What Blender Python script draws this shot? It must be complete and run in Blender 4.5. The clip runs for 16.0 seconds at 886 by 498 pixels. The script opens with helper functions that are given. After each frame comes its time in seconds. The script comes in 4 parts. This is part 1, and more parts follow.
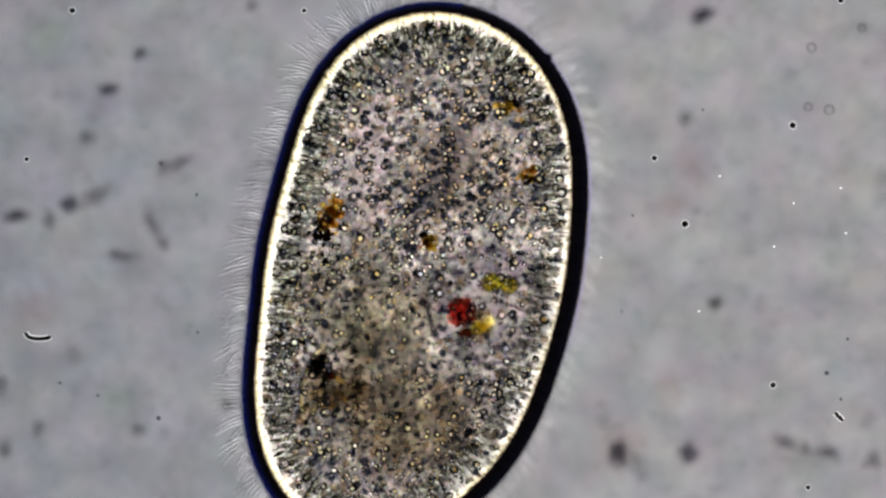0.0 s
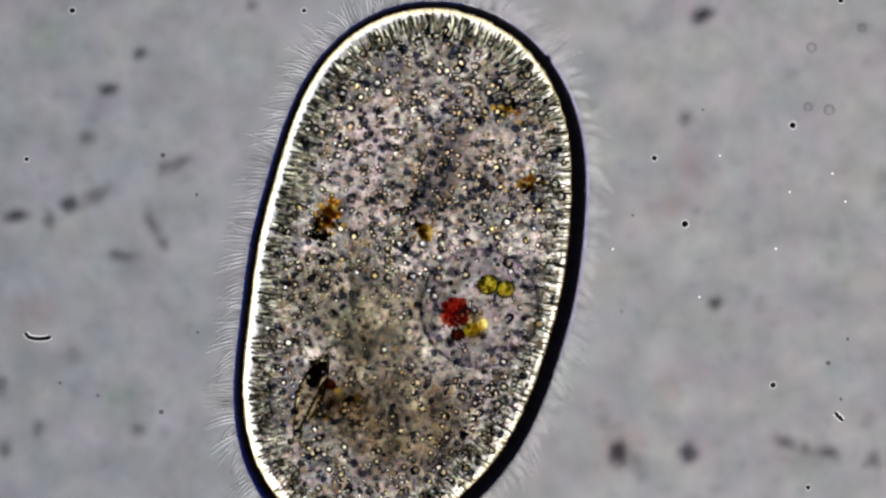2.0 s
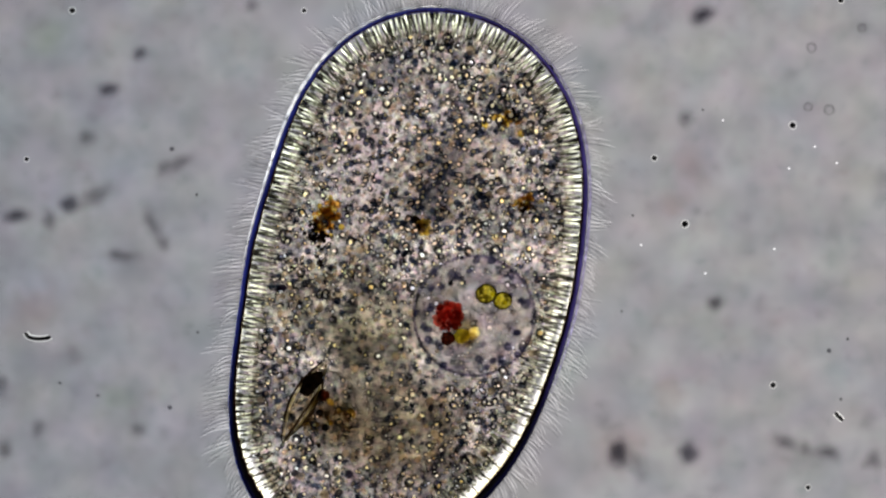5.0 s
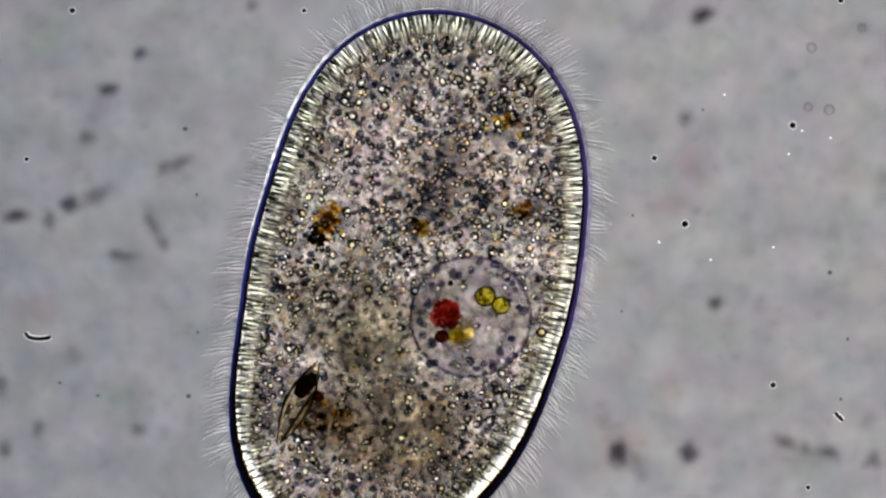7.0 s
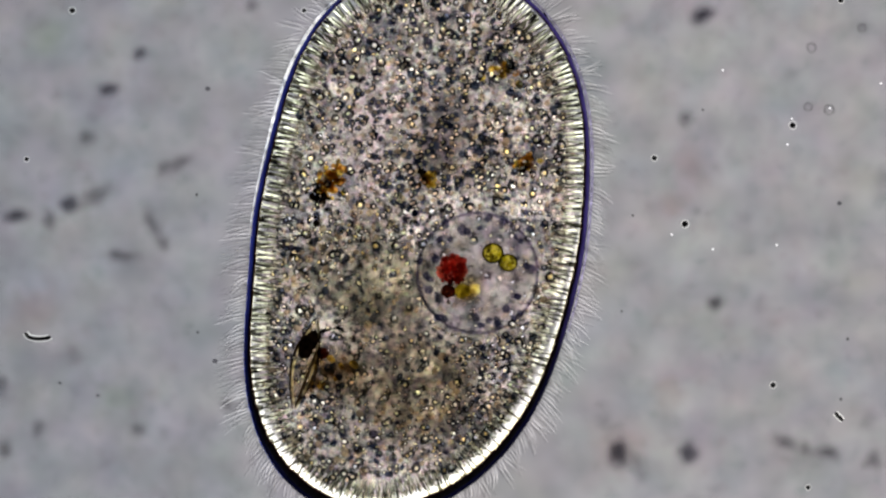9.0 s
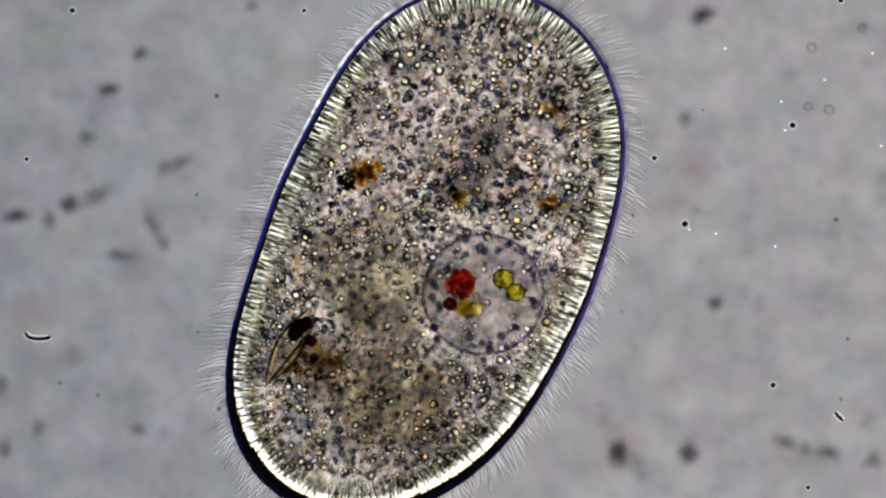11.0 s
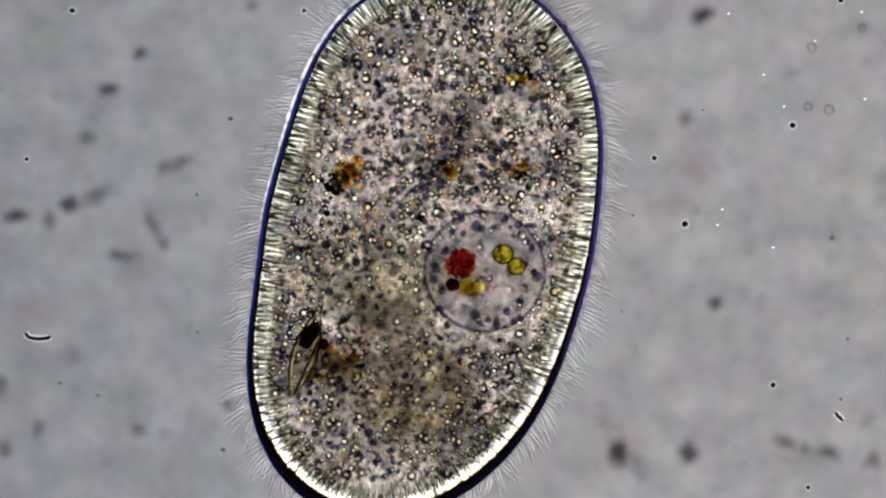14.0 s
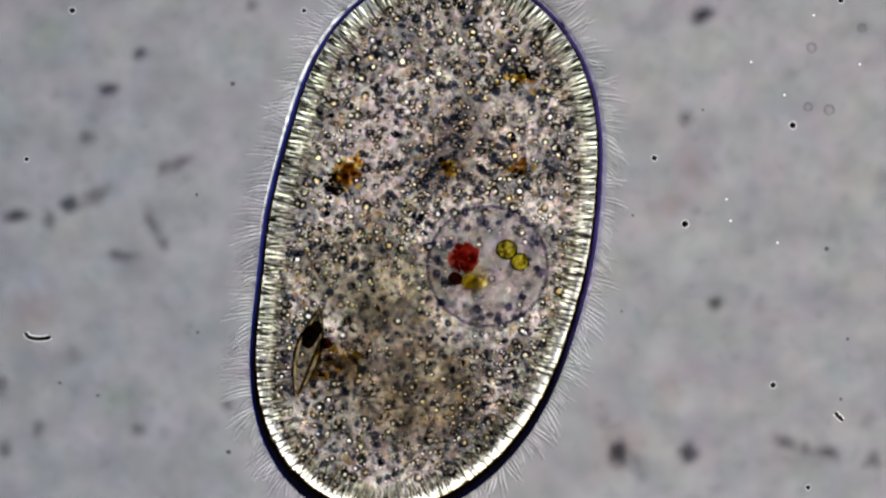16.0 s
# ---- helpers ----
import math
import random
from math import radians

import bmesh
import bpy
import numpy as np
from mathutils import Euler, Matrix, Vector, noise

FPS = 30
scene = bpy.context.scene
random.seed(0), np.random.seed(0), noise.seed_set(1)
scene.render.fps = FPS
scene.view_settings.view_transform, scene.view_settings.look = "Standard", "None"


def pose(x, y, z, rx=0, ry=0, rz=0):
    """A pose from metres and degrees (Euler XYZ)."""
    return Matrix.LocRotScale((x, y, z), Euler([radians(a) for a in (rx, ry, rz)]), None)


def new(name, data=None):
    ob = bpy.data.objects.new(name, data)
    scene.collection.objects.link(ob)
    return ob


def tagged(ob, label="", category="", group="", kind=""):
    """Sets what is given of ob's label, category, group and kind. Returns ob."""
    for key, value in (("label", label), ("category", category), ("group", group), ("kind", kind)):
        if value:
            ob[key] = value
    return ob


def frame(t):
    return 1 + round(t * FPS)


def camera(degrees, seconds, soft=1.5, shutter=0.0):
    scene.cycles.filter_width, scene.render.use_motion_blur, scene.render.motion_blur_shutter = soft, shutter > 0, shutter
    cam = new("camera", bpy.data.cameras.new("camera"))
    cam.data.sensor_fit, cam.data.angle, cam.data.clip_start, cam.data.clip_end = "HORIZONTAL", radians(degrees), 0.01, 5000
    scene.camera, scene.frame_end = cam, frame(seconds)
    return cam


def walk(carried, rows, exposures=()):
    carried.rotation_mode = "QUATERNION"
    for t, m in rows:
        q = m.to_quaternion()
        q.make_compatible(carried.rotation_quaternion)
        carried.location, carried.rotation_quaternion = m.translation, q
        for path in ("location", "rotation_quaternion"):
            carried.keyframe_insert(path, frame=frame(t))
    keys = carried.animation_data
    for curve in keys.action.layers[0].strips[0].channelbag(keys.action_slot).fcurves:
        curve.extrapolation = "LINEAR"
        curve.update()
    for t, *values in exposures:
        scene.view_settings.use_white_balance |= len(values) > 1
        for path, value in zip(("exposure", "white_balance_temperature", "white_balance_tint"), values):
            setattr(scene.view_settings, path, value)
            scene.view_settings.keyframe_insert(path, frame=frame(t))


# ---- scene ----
# A living ciliate under a microscope, seen by transmitted light.
# Scale: one micrometre of the specimen is one centimetre here, so that the cell is about 2.2 m long.

# ---- camera: stands still over the slide, focused on the cell ----
HIGH = 11.115
cam = camera(20.0, 16.0, soft=2.3, shutter=0.5)
cam.data.dof.use_dof = True
cam.data.dof.focus_distance = HIGH - 0.04
cam.data.dof.aperture_fstop = 0.125
walk(cam, [(0.0, pose(0, 0, HIGH)), (16.0, pose(0, 0, HIGH))])

# ---- light: the even bright field of the condenser, and its beam from below ----
FIELD = (0.414, 0.4, 0.424)
BEAM = 29.0
world = bpy.data.worlds.new("bright_field")
world.use_nodes = True
scene.world = world
world.node_tree.nodes["Background"].inputs[0].default_value = (*FIELD, 1)
world.node_tree.nodes["Background"].inputs[1].default_value = 1.0
beam = new("condenser_beam", bpy.data.lights.new("condenser_beam", "SUN"))
beam.data.energy, beam.data.angle, beam.data.color = BEAM, radians(25), (1.0, 0.98, 0.955)
beam.matrix_world = pose(0, 0, -8, 174, 4, 0)


# ---- materials ----
def shader(name):
    mat = bpy.data.materials.new(name)
    mat.use_nodes = True
    nodes, links = mat.node_tree.nodes, mat.node_tree.links
    nodes.clear()
    out = nodes.new("ShaderNodeOutputMaterial")
    return mat, nodes, links, out


def grain(nodes, links, scale, low, high, detail=3.0, span=(0.35, 0.65)):
    """A colour that varies with a noise in the object's own space."""
    place = nodes.new("ShaderNodeTexCoord")
    tex = nodes.new("ShaderNodeTexNoise")
    tex.inputs["Scale"].default_value, tex.inputs["Detail"].default_value = scale, detail
    links.new(place.outputs["Object"], tex.inputs["Vector"])
    ramp = nodes.new("ShaderNodeValToRGB")
    ramp.color_ramp.elements[0].position, ramp.color_ramp.elements[1].position = span
    ramp.color_ramp.elements[0].color, ramp.color_ramp.elements[1].color = (*low, 1), (*high, 1)
    links.new(tex.outputs["Fac"], ramp.inputs["Fac"])
    return ramp.outputs["Color"]


def times(nodes, links, a, b, fac=1.0, mode="MULTIPLY"):
    mix = nodes.new("ShaderNodeMix")
    mix.data_type, mix.blend_type = "RGBA", mode
    mix.inputs["Factor"].default_value = fac
    links.new(a, mix.inputs["A"])
    links.new(b, mix.inputs["B"])
    return mix.outputs["Result"]


def many_tints(nodes, links, scale, strength, middle=0.95):
    """A tint whose red, green and blue wander apart from one another."""
    spot = nodes.new("ShaderNodeTexCoord")
    tex = nodes.new("ShaderNodeTexNoise")
    tex.inputs["Scale"].default_value, tex.inputs["Detail"].default_value = scale, 2.0
    links.new(spot.outputs["Object"], tex.inputs["Vector"])
    sum_up = nodes.new("ShaderNodeVectorMath")
    sum_up.operation = "MULTIPLY_ADD"
    links.new(tex.outputs["Color"], sum_up.inputs[0])
    sum_up.inputs[1].default_value = (strength,) * 3
    sum_up.inputs[2].default_value = (middle - 0.5 * strength,) * 3
    return sum_up.outputs[0]


def clear_film(name, low, high, scale, fine=None, span=(0.35, 0.65), tints=None, clouds=None):
    """A clear substance that only tints the light that passes."""
    mat, nodes, links, out = shader(name)
    colour = grain(nodes, links, scale, low, high, span=span)
    if tints:
        colour = times(nodes, links, colour, many_tints(nodes, links, *tints))
    if clouds:
        colour = times(nodes, links, colour, grain(nodes, links, clouds[0], clouds[1], (1, 1, 1), 4.0, (0.36, 0.6)))
    if fine:
        colour = times(nodes, links, colour, grain(nodes, links, fine[0], fine[1], (1, 1, 1)))
    bsdf = nodes.new("ShaderNodeBsdfTransparent")
    links.new(colour, bsdf.inputs["Color"])
    links.new(bsdf.outputs[0], out.inputs["Surface"])
    return mat


def milky(name, low, high, scale=60.0, clear=0.0, tint=(1, 1, 1), island=False, piece=False, gloss=0.04, fine=None, tints=None):
    """A substance that lets light through in all directions, clear to some part, with a slight wet gloss."""
    mat, nodes, links, out = shader(name)
    colour = grain(nodes, links, scale, low, high)
    if fine:
        colour = times(nodes, links, colour, grain(nodes, links, fine[0], fine[1], fine[2], 4.0, (0.38, 0.62)))
    if tints:
        colour = times(nodes, links, colour, many_tints(nodes, links, *tints))
    if island or piece:
        pick = nodes.new("ShaderNodeNewGeometry" if island else "ShaderNodeObjectInfo")
        ramp = nodes.new("ShaderNodeValToRGB")
        ramp.color_ramp.elements[0].color, ramp.color_ramp.elements[1].color = (*low, 1), (*high, 1)
        links.new(pick.outputs["Random Per Island" if island else "Random"], ramp.inputs["Fac"])
        colour = times(nodes, links, colour, ramp.outputs["Color"], 0.6, "MIX")
    through_light = nodes.new("ShaderNodeBsdfTranslucent")
    links.new(colour, through_light.inputs["Color"])
    wet = nodes.new("ShaderNodeBsdfGlossy")
    wet.inputs["Roughness"].default_value = 0.35
    mix = nodes.new("ShaderNodeMixShader")
    mix.inputs[0].default_value = gloss
    links.new(through_light.outputs[0], mix.inputs[1])
    links.new(wet.outputs[0], mix.inputs[2])
    last = mix
    if clear > 0:
        see = nodes.new("ShaderNodeBsdfTransparent")
        see.inputs["Color"].default_value = (*tint, 1)
        last = nodes.new("ShaderNodeMixShader")
        last.inputs[0].default_value = clear
        links.new(mix.outputs[0], last.inputs[1])
        links.new(see.outputs[0], last.inputs[2])
    links.new(last.outputs[0], out.inputs["Surface"])
    return mat


def dense(name, low, high, scale=40.0, clear=0.0, tint=(1, 1, 1)):
    """A dark substance that holds the light back."""
    mat, nodes, links, out = shader(name)
    bsdf = nodes.new("ShaderNodeBsdfPrincipled")
    links.new(grain(nodes, links, scale, low, high), bsdf.inputs["Base Color"])
    bsdf.inputs["Roughness"].default_value = 0.8
    bsdf.inputs["Specular IOR Level"].default_value = 0.0
    last = bsdf
    if clear > 0:
        see = nodes.new("ShaderNodeBsdfTransparent")
        see.inputs["Color"].default_value = (*tint, 1)
        last = nodes.new("ShaderNodeMixShader")
        last.inputs[0].default_value = clear
        links.new(bsdf.outputs[0], last.inputs[1])
        links.new(see.outputs[0], last.inputs[2])
    links.new(last.outputs[0], out.inputs["Surface"])
    return mat


def many_coloured(name, colours, clear, tint=(0.85, 0.84, 0.83)):
    """Fine grains, each with one of several pale or dark tints."""
    mat, nodes, links, out = shader(name)
    pick = nodes.new("ShaderNodeNewGeometry")
    ramp = nodes.new("ShaderNodeValToRGB")
    ramp.color_ramp.interpolation = "CONSTANT"
    while len(ramp.color_ramp.elements) < len(colours):
        ramp.color_ramp.elements.new(0.5)
    for n, colour in enumerate(colours):
        ramp.color_ramp.elements[n].position = n / len(colours)
        ramp.color_ramp.elements[n].color = (*colour, 1)
    links.new(pick.outputs["Random Per Island"], ramp.inputs["Fac"])
    soft = nodes.new("ShaderNodeBsdfTranslucent")
    links.new(ramp.outputs["Color"], soft.inputs["Color"])
    see = nodes.new("ShaderNodeBsdfTransparent")
    see.inputs["Color"].default_value = (*tint, 1)
    mix = nodes.new("ShaderNodeMixShader")
    mix.inputs[0].default_value = clear
    links.new(soft.outputs[0], mix.inputs[1])
    links.new(see.outputs[0], mix.inputs[2])
    links.new(mix.outputs[0], out.inputs["Surface"])
    return mat


def thinning_film(name, low, high, scale, half_x, half_y, ragged=0.0, core=0.3):
    """A clear mass that tints the light and grows thinner towards its edge."""
    mat, nodes, links, out = shader(name)
    colour = grain(nodes, links, scale, low, high, span=(0.3, 0.66))
    spot = nodes.new("ShaderNodeTexCoord")
    fit = nodes.new("ShaderNodeMapping")
    fit.inputs["Scale"].default_value = (1 / half_x, 1 / half_y, 0)
    links.new(spot.outputs["Object"], fit.inputs["Vector"])
    far = nodes.new("ShaderNodeVectorMath")
    far.operation = "LENGTH"
    links.new(fit.outputs[0], far.inputs[0])
    reach = far.outputs["Value"]
    if ragged:
        info = nodes.new("ShaderNodeObjectInfo")
        shift = nodes.new("ShaderNodeVectorMath")
        links.new(fit.outputs[0], shift.inputs[0])
        links.new(info.outputs["Location"], shift.inputs[1])
        tex = nodes.new("ShaderNodeTexNoise")
        tex.inputs["Scale"].default_value = 1.7
        links.new(shift.outputs[0], tex.inputs["Vector"])
        bent = nodes.new("ShaderNodeMath")
        bent.operation = "MULTIPLY_ADD"
        links.new(tex.outputs["Fac"], bent.inputs[0])
        bent.inputs[1].default_value = ragged
        links.new(reach, bent.inputs[2])
        reach = bent.outputs[0]
    span = nodes.new("ShaderNodeMapRange")
    span.interpolation_type = "SMOOTHSTEP"
    span.inputs["From Min"].default_value, span.inputs["From Max"].default_value = core + 0.5 * ragged, 0.9 + 0.3 * ragged
    links.new(reach, span.inputs["Value"])
    mix = nodes.new("ShaderNodeMix")
    mix.data_type = "RGBA"
    links.new(span.outputs[0], mix.inputs["Factor"])
    links.new(colour, mix.inputs["A"])
    mix.inputs["B"].default_value = (1, 1, 1, 1)
    bsdf = nodes.new("ShaderNodeBsdfTransparent")
    links.new(mix.outputs["Result"], bsdf.inputs["Color"])
    links.new(bsdf.outputs[0], out.inputs["Surface"])
    return mat


def across_plate(nodes, links, stops):
    """A colour that changes across a plate of the rim, from its hinge inwards."""
    spot = nodes.new("ShaderNodeTexCoord")
    split = nodes.new("ShaderNodeSeparateXYZ")
    links.new(spot.outputs["Object"], split.inputs[0])
    span = nodes.new("ShaderNodeMapRange")
    span.inputs["From Min"].default_value, span.inputs["From Max"].default_value = 0.0, stops[-1][0]
    links.new(split.outputs["Y"], span.inputs["Value"])
    ramp = nodes.new("ShaderNodeValToRGB")
    while len(ramp.color_ramp.elements) < len(stops):
        ramp.color_ramp.elements.new(0.5)
    for n, (at, colour) in enumerate(stops):
        ramp.color_ramp.elements[n].position, ramp.color_ramp.elements[n].color = at / stops[-1][0], (*colour, 1)
    links.new(span.outputs[0], ramp.inputs["Fac"])
    return ramp.outputs["Color"]


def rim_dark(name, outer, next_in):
    """The dark rim, its blur and colour fringe painted in: navy outside, black in the middle, maroon inside."""
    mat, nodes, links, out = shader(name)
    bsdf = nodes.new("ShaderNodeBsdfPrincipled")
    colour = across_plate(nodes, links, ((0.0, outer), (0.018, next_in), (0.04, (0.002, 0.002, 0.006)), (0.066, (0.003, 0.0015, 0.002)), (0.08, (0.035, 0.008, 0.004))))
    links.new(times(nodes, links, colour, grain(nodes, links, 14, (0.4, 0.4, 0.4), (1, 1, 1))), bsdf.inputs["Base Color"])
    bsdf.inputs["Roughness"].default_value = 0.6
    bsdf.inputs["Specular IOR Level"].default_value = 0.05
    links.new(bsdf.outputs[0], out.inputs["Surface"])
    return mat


def streaks(nodes, links, scale):
    """A noise drawn out across the rim, different on every piece."""
    spot = nodes.new("ShaderNodeTexCoord")
    info = nodes.new("ShaderNodeObjectInfo")
    shift = nodes.new("ShaderNodeVectorMath")
    shift.operation = "MULTIPLY_ADD"
    links.new(spot.outputs["Object"], shift.inputs[0])
    shift.inputs[1].default_value = scale
    ten = nodes.new("ShaderNodeVectorMath")
    ten.operation = "SCALE"
    ten.inputs["Scale"].default_value = 40.0
    links.new(info.outputs["Random"], ten.inputs[0])
    links.new(ten.outputs[0], shift.inputs[2])
    tex = nodes.new("ShaderNodeTexNoise")
    tex.inputs["Scale"].default_value, tex.inputs["Detail"].default_value = 1.0, 2.0
    links.new(shift.outputs[0], tex.inputs["Vector"])
    return tex.outputs["Fac"], spot


def fading(nodes, links, out, body, spot, streak, first, last, ragged, least=0.0):
    """Lets a body grow clear from first to last along its own y, raggedly."""
    split = nodes.new("ShaderNodeSeparateXYZ")
    links.new(spot.outputs["Object"], split.inputs[0])
    add = nodes.new("ShaderNodeMath")
    add.operation = "MULTIPLY_ADD"
    links.new(streak, add.inputs[0])
    add.inputs[1].default_value = ragged
    links.new(split.outputs["Y"], add.inputs[2])
    span = nodes.new("ShaderNodeMapRange")
    span.interpolation_type = "SMOOTHSTEP"
    span.inputs["From Min"].default_value, span.inputs["From Max"].default_value = first + 0.5 * ragged, last + 0.5 * ragged
    span.inputs["To Min"].default_value = least
    links.new(add.outputs[0], span.inputs["Value"])
    see = nodes.new("ShaderNodeBsdfTransparent")
    mix = nodes.new("ShaderNodeMixShader")
    links.new(span.outputs[0], mix.inputs[0])
    links.new(body.outputs[0], mix.inputs[1])
    links.new(see.outputs[0], mix.inputs[2])
    links.new(mix.outputs[0], out.inputs["Surface"])


def rim_halo():
    """The bright halo inside the rim, painted cream and lilac white, that frays out inwards in streaks."""
    mat, nodes, links, out = shader("halo_rim")
    body = nodes.new("ShaderNodeBsdfTranslucent")
    streak, spot = streaks(nodes, links, (110.0, 5.0, 5.0))
    colour = across_plate(nodes, links, ((0.0, (0.4, 0.3, 0.14)), (0.066, (0.75, 0.65, 0.44)), (0.088, (0.98, 0.96, 0.9)), (0.14, (0.97, 0.95, 0.98)), (0.215, (0.85, 0.87, 0.88))))
    comb = nodes.new("ShaderNodeValToRGB")
    comb.color_ramp.elements[0].position, comb.color_ramp.elements[1].position = 0.36, 0.58
    comb.color_ramp.elements[0].color, comb.color_ramp.elements[1].color = (0.45, 0.47, 0.43, 1), (1, 1, 1, 1)
    links.new(streak, comb.inputs["Fac"])
    links.new(times(nodes, links, colour, comb.outputs["Color"]), body.inputs["Color"])
    fading(nodes, links, out, body, spot, streak, 0.146, 0.215, 0.75)
    return mat


def rod_light():
    """Pale yellow-green rods that fade towards their inner tips."""
    mat, nodes, links, out = shader("trichocyst_light")
    body = nodes.new("ShaderNodeBsdfTranslucent")
    streak, spot = streaks(nodes, links, (30.0, 22.0, 20.0))
    info = nodes.new("ShaderNodeObjectInfo")
    ramp = nodes.new("ShaderNodeValToRGB")
    ramp.color_ramp.elements[0].color, ramp.color_ramp.elements[1].color = (0.07, 0.078, 0.06, 1), (0.82, 0.85, 0.72, 1)
    links.new(info.outputs["Random"], ramp.inputs["Fac"])
    links.new(times(nodes, links, ramp.outputs["Color"], grain(nodes, links, 40, (0.4, 0.42, 0.32), (1, 1, 1))), body.inputs["Color"])
    fading(nodes, links, out, body, spot, streak, 0.06, 0.125, 0.06, 0.05)
    return mat


def pellicle_skin():
    """The pellicle: indigo, more violet on one flank, nearly black at the hind end."""
    mat, nodes, links, out = shader("pellicle_indigo")
    spot = nodes.new("ShaderNodeTexCoord")
    split = nodes.new("ShaderNodeSeparateXYZ")
    links.new(spot.outputs["Object"], split.inputs[0])
    side = nodes.new("ShaderNodeMapRange")
    side.inputs["From Min"].default_value, side.inputs["From Max"].default_value = -0.1, 0.6
    links.new(split.outputs["X"], side.inputs["Value"])
    hue = nodes.new("ShaderNodeValToRGB")
    hue.color_ramp.elements[0].color, hue.color_ramp.elements[1].color = (0.04, 0.058, 0.4, 1), (0.13, 0.095, 0.42, 1)
    links.new(side.outputs[0], hue.inputs["Fac"])
    end = nodes.new("ShaderNodeMapRange")
    end.interpolation_type = "SMOOTHSTEP"
    end.inputs["From Min"].default_value, end.inputs["From Max"].default_value = -0.75, 0.15
    links.new(split.outputs["Y"], end.inputs["Value"])
    deep = nodes.new("ShaderNodeValToRGB")
    deep.color_ramp.elements[0].color, deep.color_ramp.elements[1].color = (0.06, 0.07, 0.09, 1), (1, 1, 1, 1)
    links.new(end.outputs[0], deep.inputs["Fac"])
    bsdf = nodes.new("ShaderNodeBsdfPrincipled")
    bsdf.inputs["Roughness"].default_value, bsdf.inputs["Specular IOR Level"].default_value = 0.7, 0.05
    links.new(times(nodes, links, times(nodes, links, hue.outputs["Color"], deep.outputs["Color"]), grain(nodes, links, 7, (0.5, 0.5, 0.55), (1, 1, 1))), bsdf.inputs["Base Color"])
    links.new(bsdf.outputs[0], out.inputs["Surface"])
    return mat


def slide_tint():
    """Glass with a thin dirty film, and the field's light falloff painted towards one end of the slide."""
    mat, nodes, links, out = shader("slide_glass")
    colour = times(nodes, links, grain(nodes, links, 3.0, (0.945, 0.95, 0.948), (1, 0.997, 0.992)), grain(nodes, links, 6.5, (0.835, 0.842, 0.842), (1, 0.995, 0.988), 6.0, (0.34, 0.62)))
    colour = times(nodes, links, colour, many_tints(nodes, links, 4.0, 0.14, 1.015))
    # Falloff of the lit field, painted bluish and darker towards the left.
    spot = nodes.new("ShaderNodeTexCoord")
    split = nodes.new("ShaderNodeSeparateXYZ")
    links.new(spot.outputs["Object"], split.inputs[0])
    span = nodes.new("ShaderNodeMapRange")
    span.interpolation_type = "SMOOTHSTEP"
    span.inputs["From Min"].default_value, span.inputs["From Max"].default_value = -4.2, 1.0
    links.new(split.outputs["X"], span.inputs["Value"])
    ramp = nodes.new("ShaderNodeValToRGB")
    ramp.color_ramp.elements[0].color, ramp.color_ramp.elements[1].color = (0.81, 0.85, 0.89, 1), (1, 1, 1, 1)
    links.new(span.outputs[0], ramp.inputs["Fac"])
    bsdf = nodes.new("ShaderNodeBsdfTransparent")
    links.new(times(nodes, links, colour, ramp.outputs["Color"]), bsdf.inputs["Color"])
    links.new(bsdf.outputs[0], out.inputs["Surface"])
    return mat


SLIDE = slide_tint()
CYTOPLASM = milky("cytoplasm", (0.025, 0.022, 0.022), (0.46, 0.415, 0.385), 5, clear=0.57, tint=(0.985, 0.97, 0.97), gloss=0.0, fine=(42.0, (0.1, 0.105, 0.12), (1.0, 0.97, 0.94)), tints=(45, 0.6, 0.97))
ENDOPLASM = clear_film("endoplasm", (0.7, 0.71, 0.72), (1, 0.985, 0.955), 34, (75.0, (0.72, 0.7, 0.73)), (0.37, 0.53), (48, 0.5, 0.995), (13, (0.78, 0.74, 0.7)))
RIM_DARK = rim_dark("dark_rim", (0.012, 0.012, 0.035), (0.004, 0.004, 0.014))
RIM_BLUE_FRINGE = rim_dark("blue_fringe_rim", (0.012, 0.04, 0.42), (0.006, 0.012, 0.17))
INDIGO = pellicle_skin()
PALE_EDGE = milky("pale_edge", (0.16, 0.17, 0.19), (0.34, 0.335, 0.345), 14, clear=0.1)
LILAC = milky("lilac_edge", (0.07, 0.06, 0.12), (0.11, 0.098, 0.17), 14, clear=0.3)
RIM_HALO = rim_halo()
ROD_LIGHT = rod_light()
ROD_SHADE = dense("trichocyst_shade", (0.02, 0.02, 0.022), (0.1, 0.095, 0.08), 30, clear=0.45, tint=(0.7, 0.7, 0.66))
ROD_THIN = milky("trichocyst_thin", (0.09, 0.095, 0.075), (0.7, 0.7, 0.6), 45, clear=0.15, island=True, gloss=0.0)
ROD_DARK = dense("trichocyst_gap", (0.008, 0.009, 0.01), (0.07, 0.066, 0.048), 30, clear=0.25, tint=(0.5, 0.5, 0.42))
CORE = many_coloured("granule_core", ((1.0, 0.94, 0.66), (0.95, 0.74, 0.32), (0.75, 0.68, 0.46), (1.0, 0.86, 0.7), (1.0, 1.0, 0.9), (0.72, 0.56, 0.4), (0.62, 0.66, 0.42), (0.85, 0.9, 1.0), (1.0, 0.88, 0.48)), 0.06)
RING = dense("granule_ring", (0.004, 0.006, 0.009), (0.03, 0.034, 0.04), 20, clear=0.3, tint=(0.7, 0.7, 0.68))
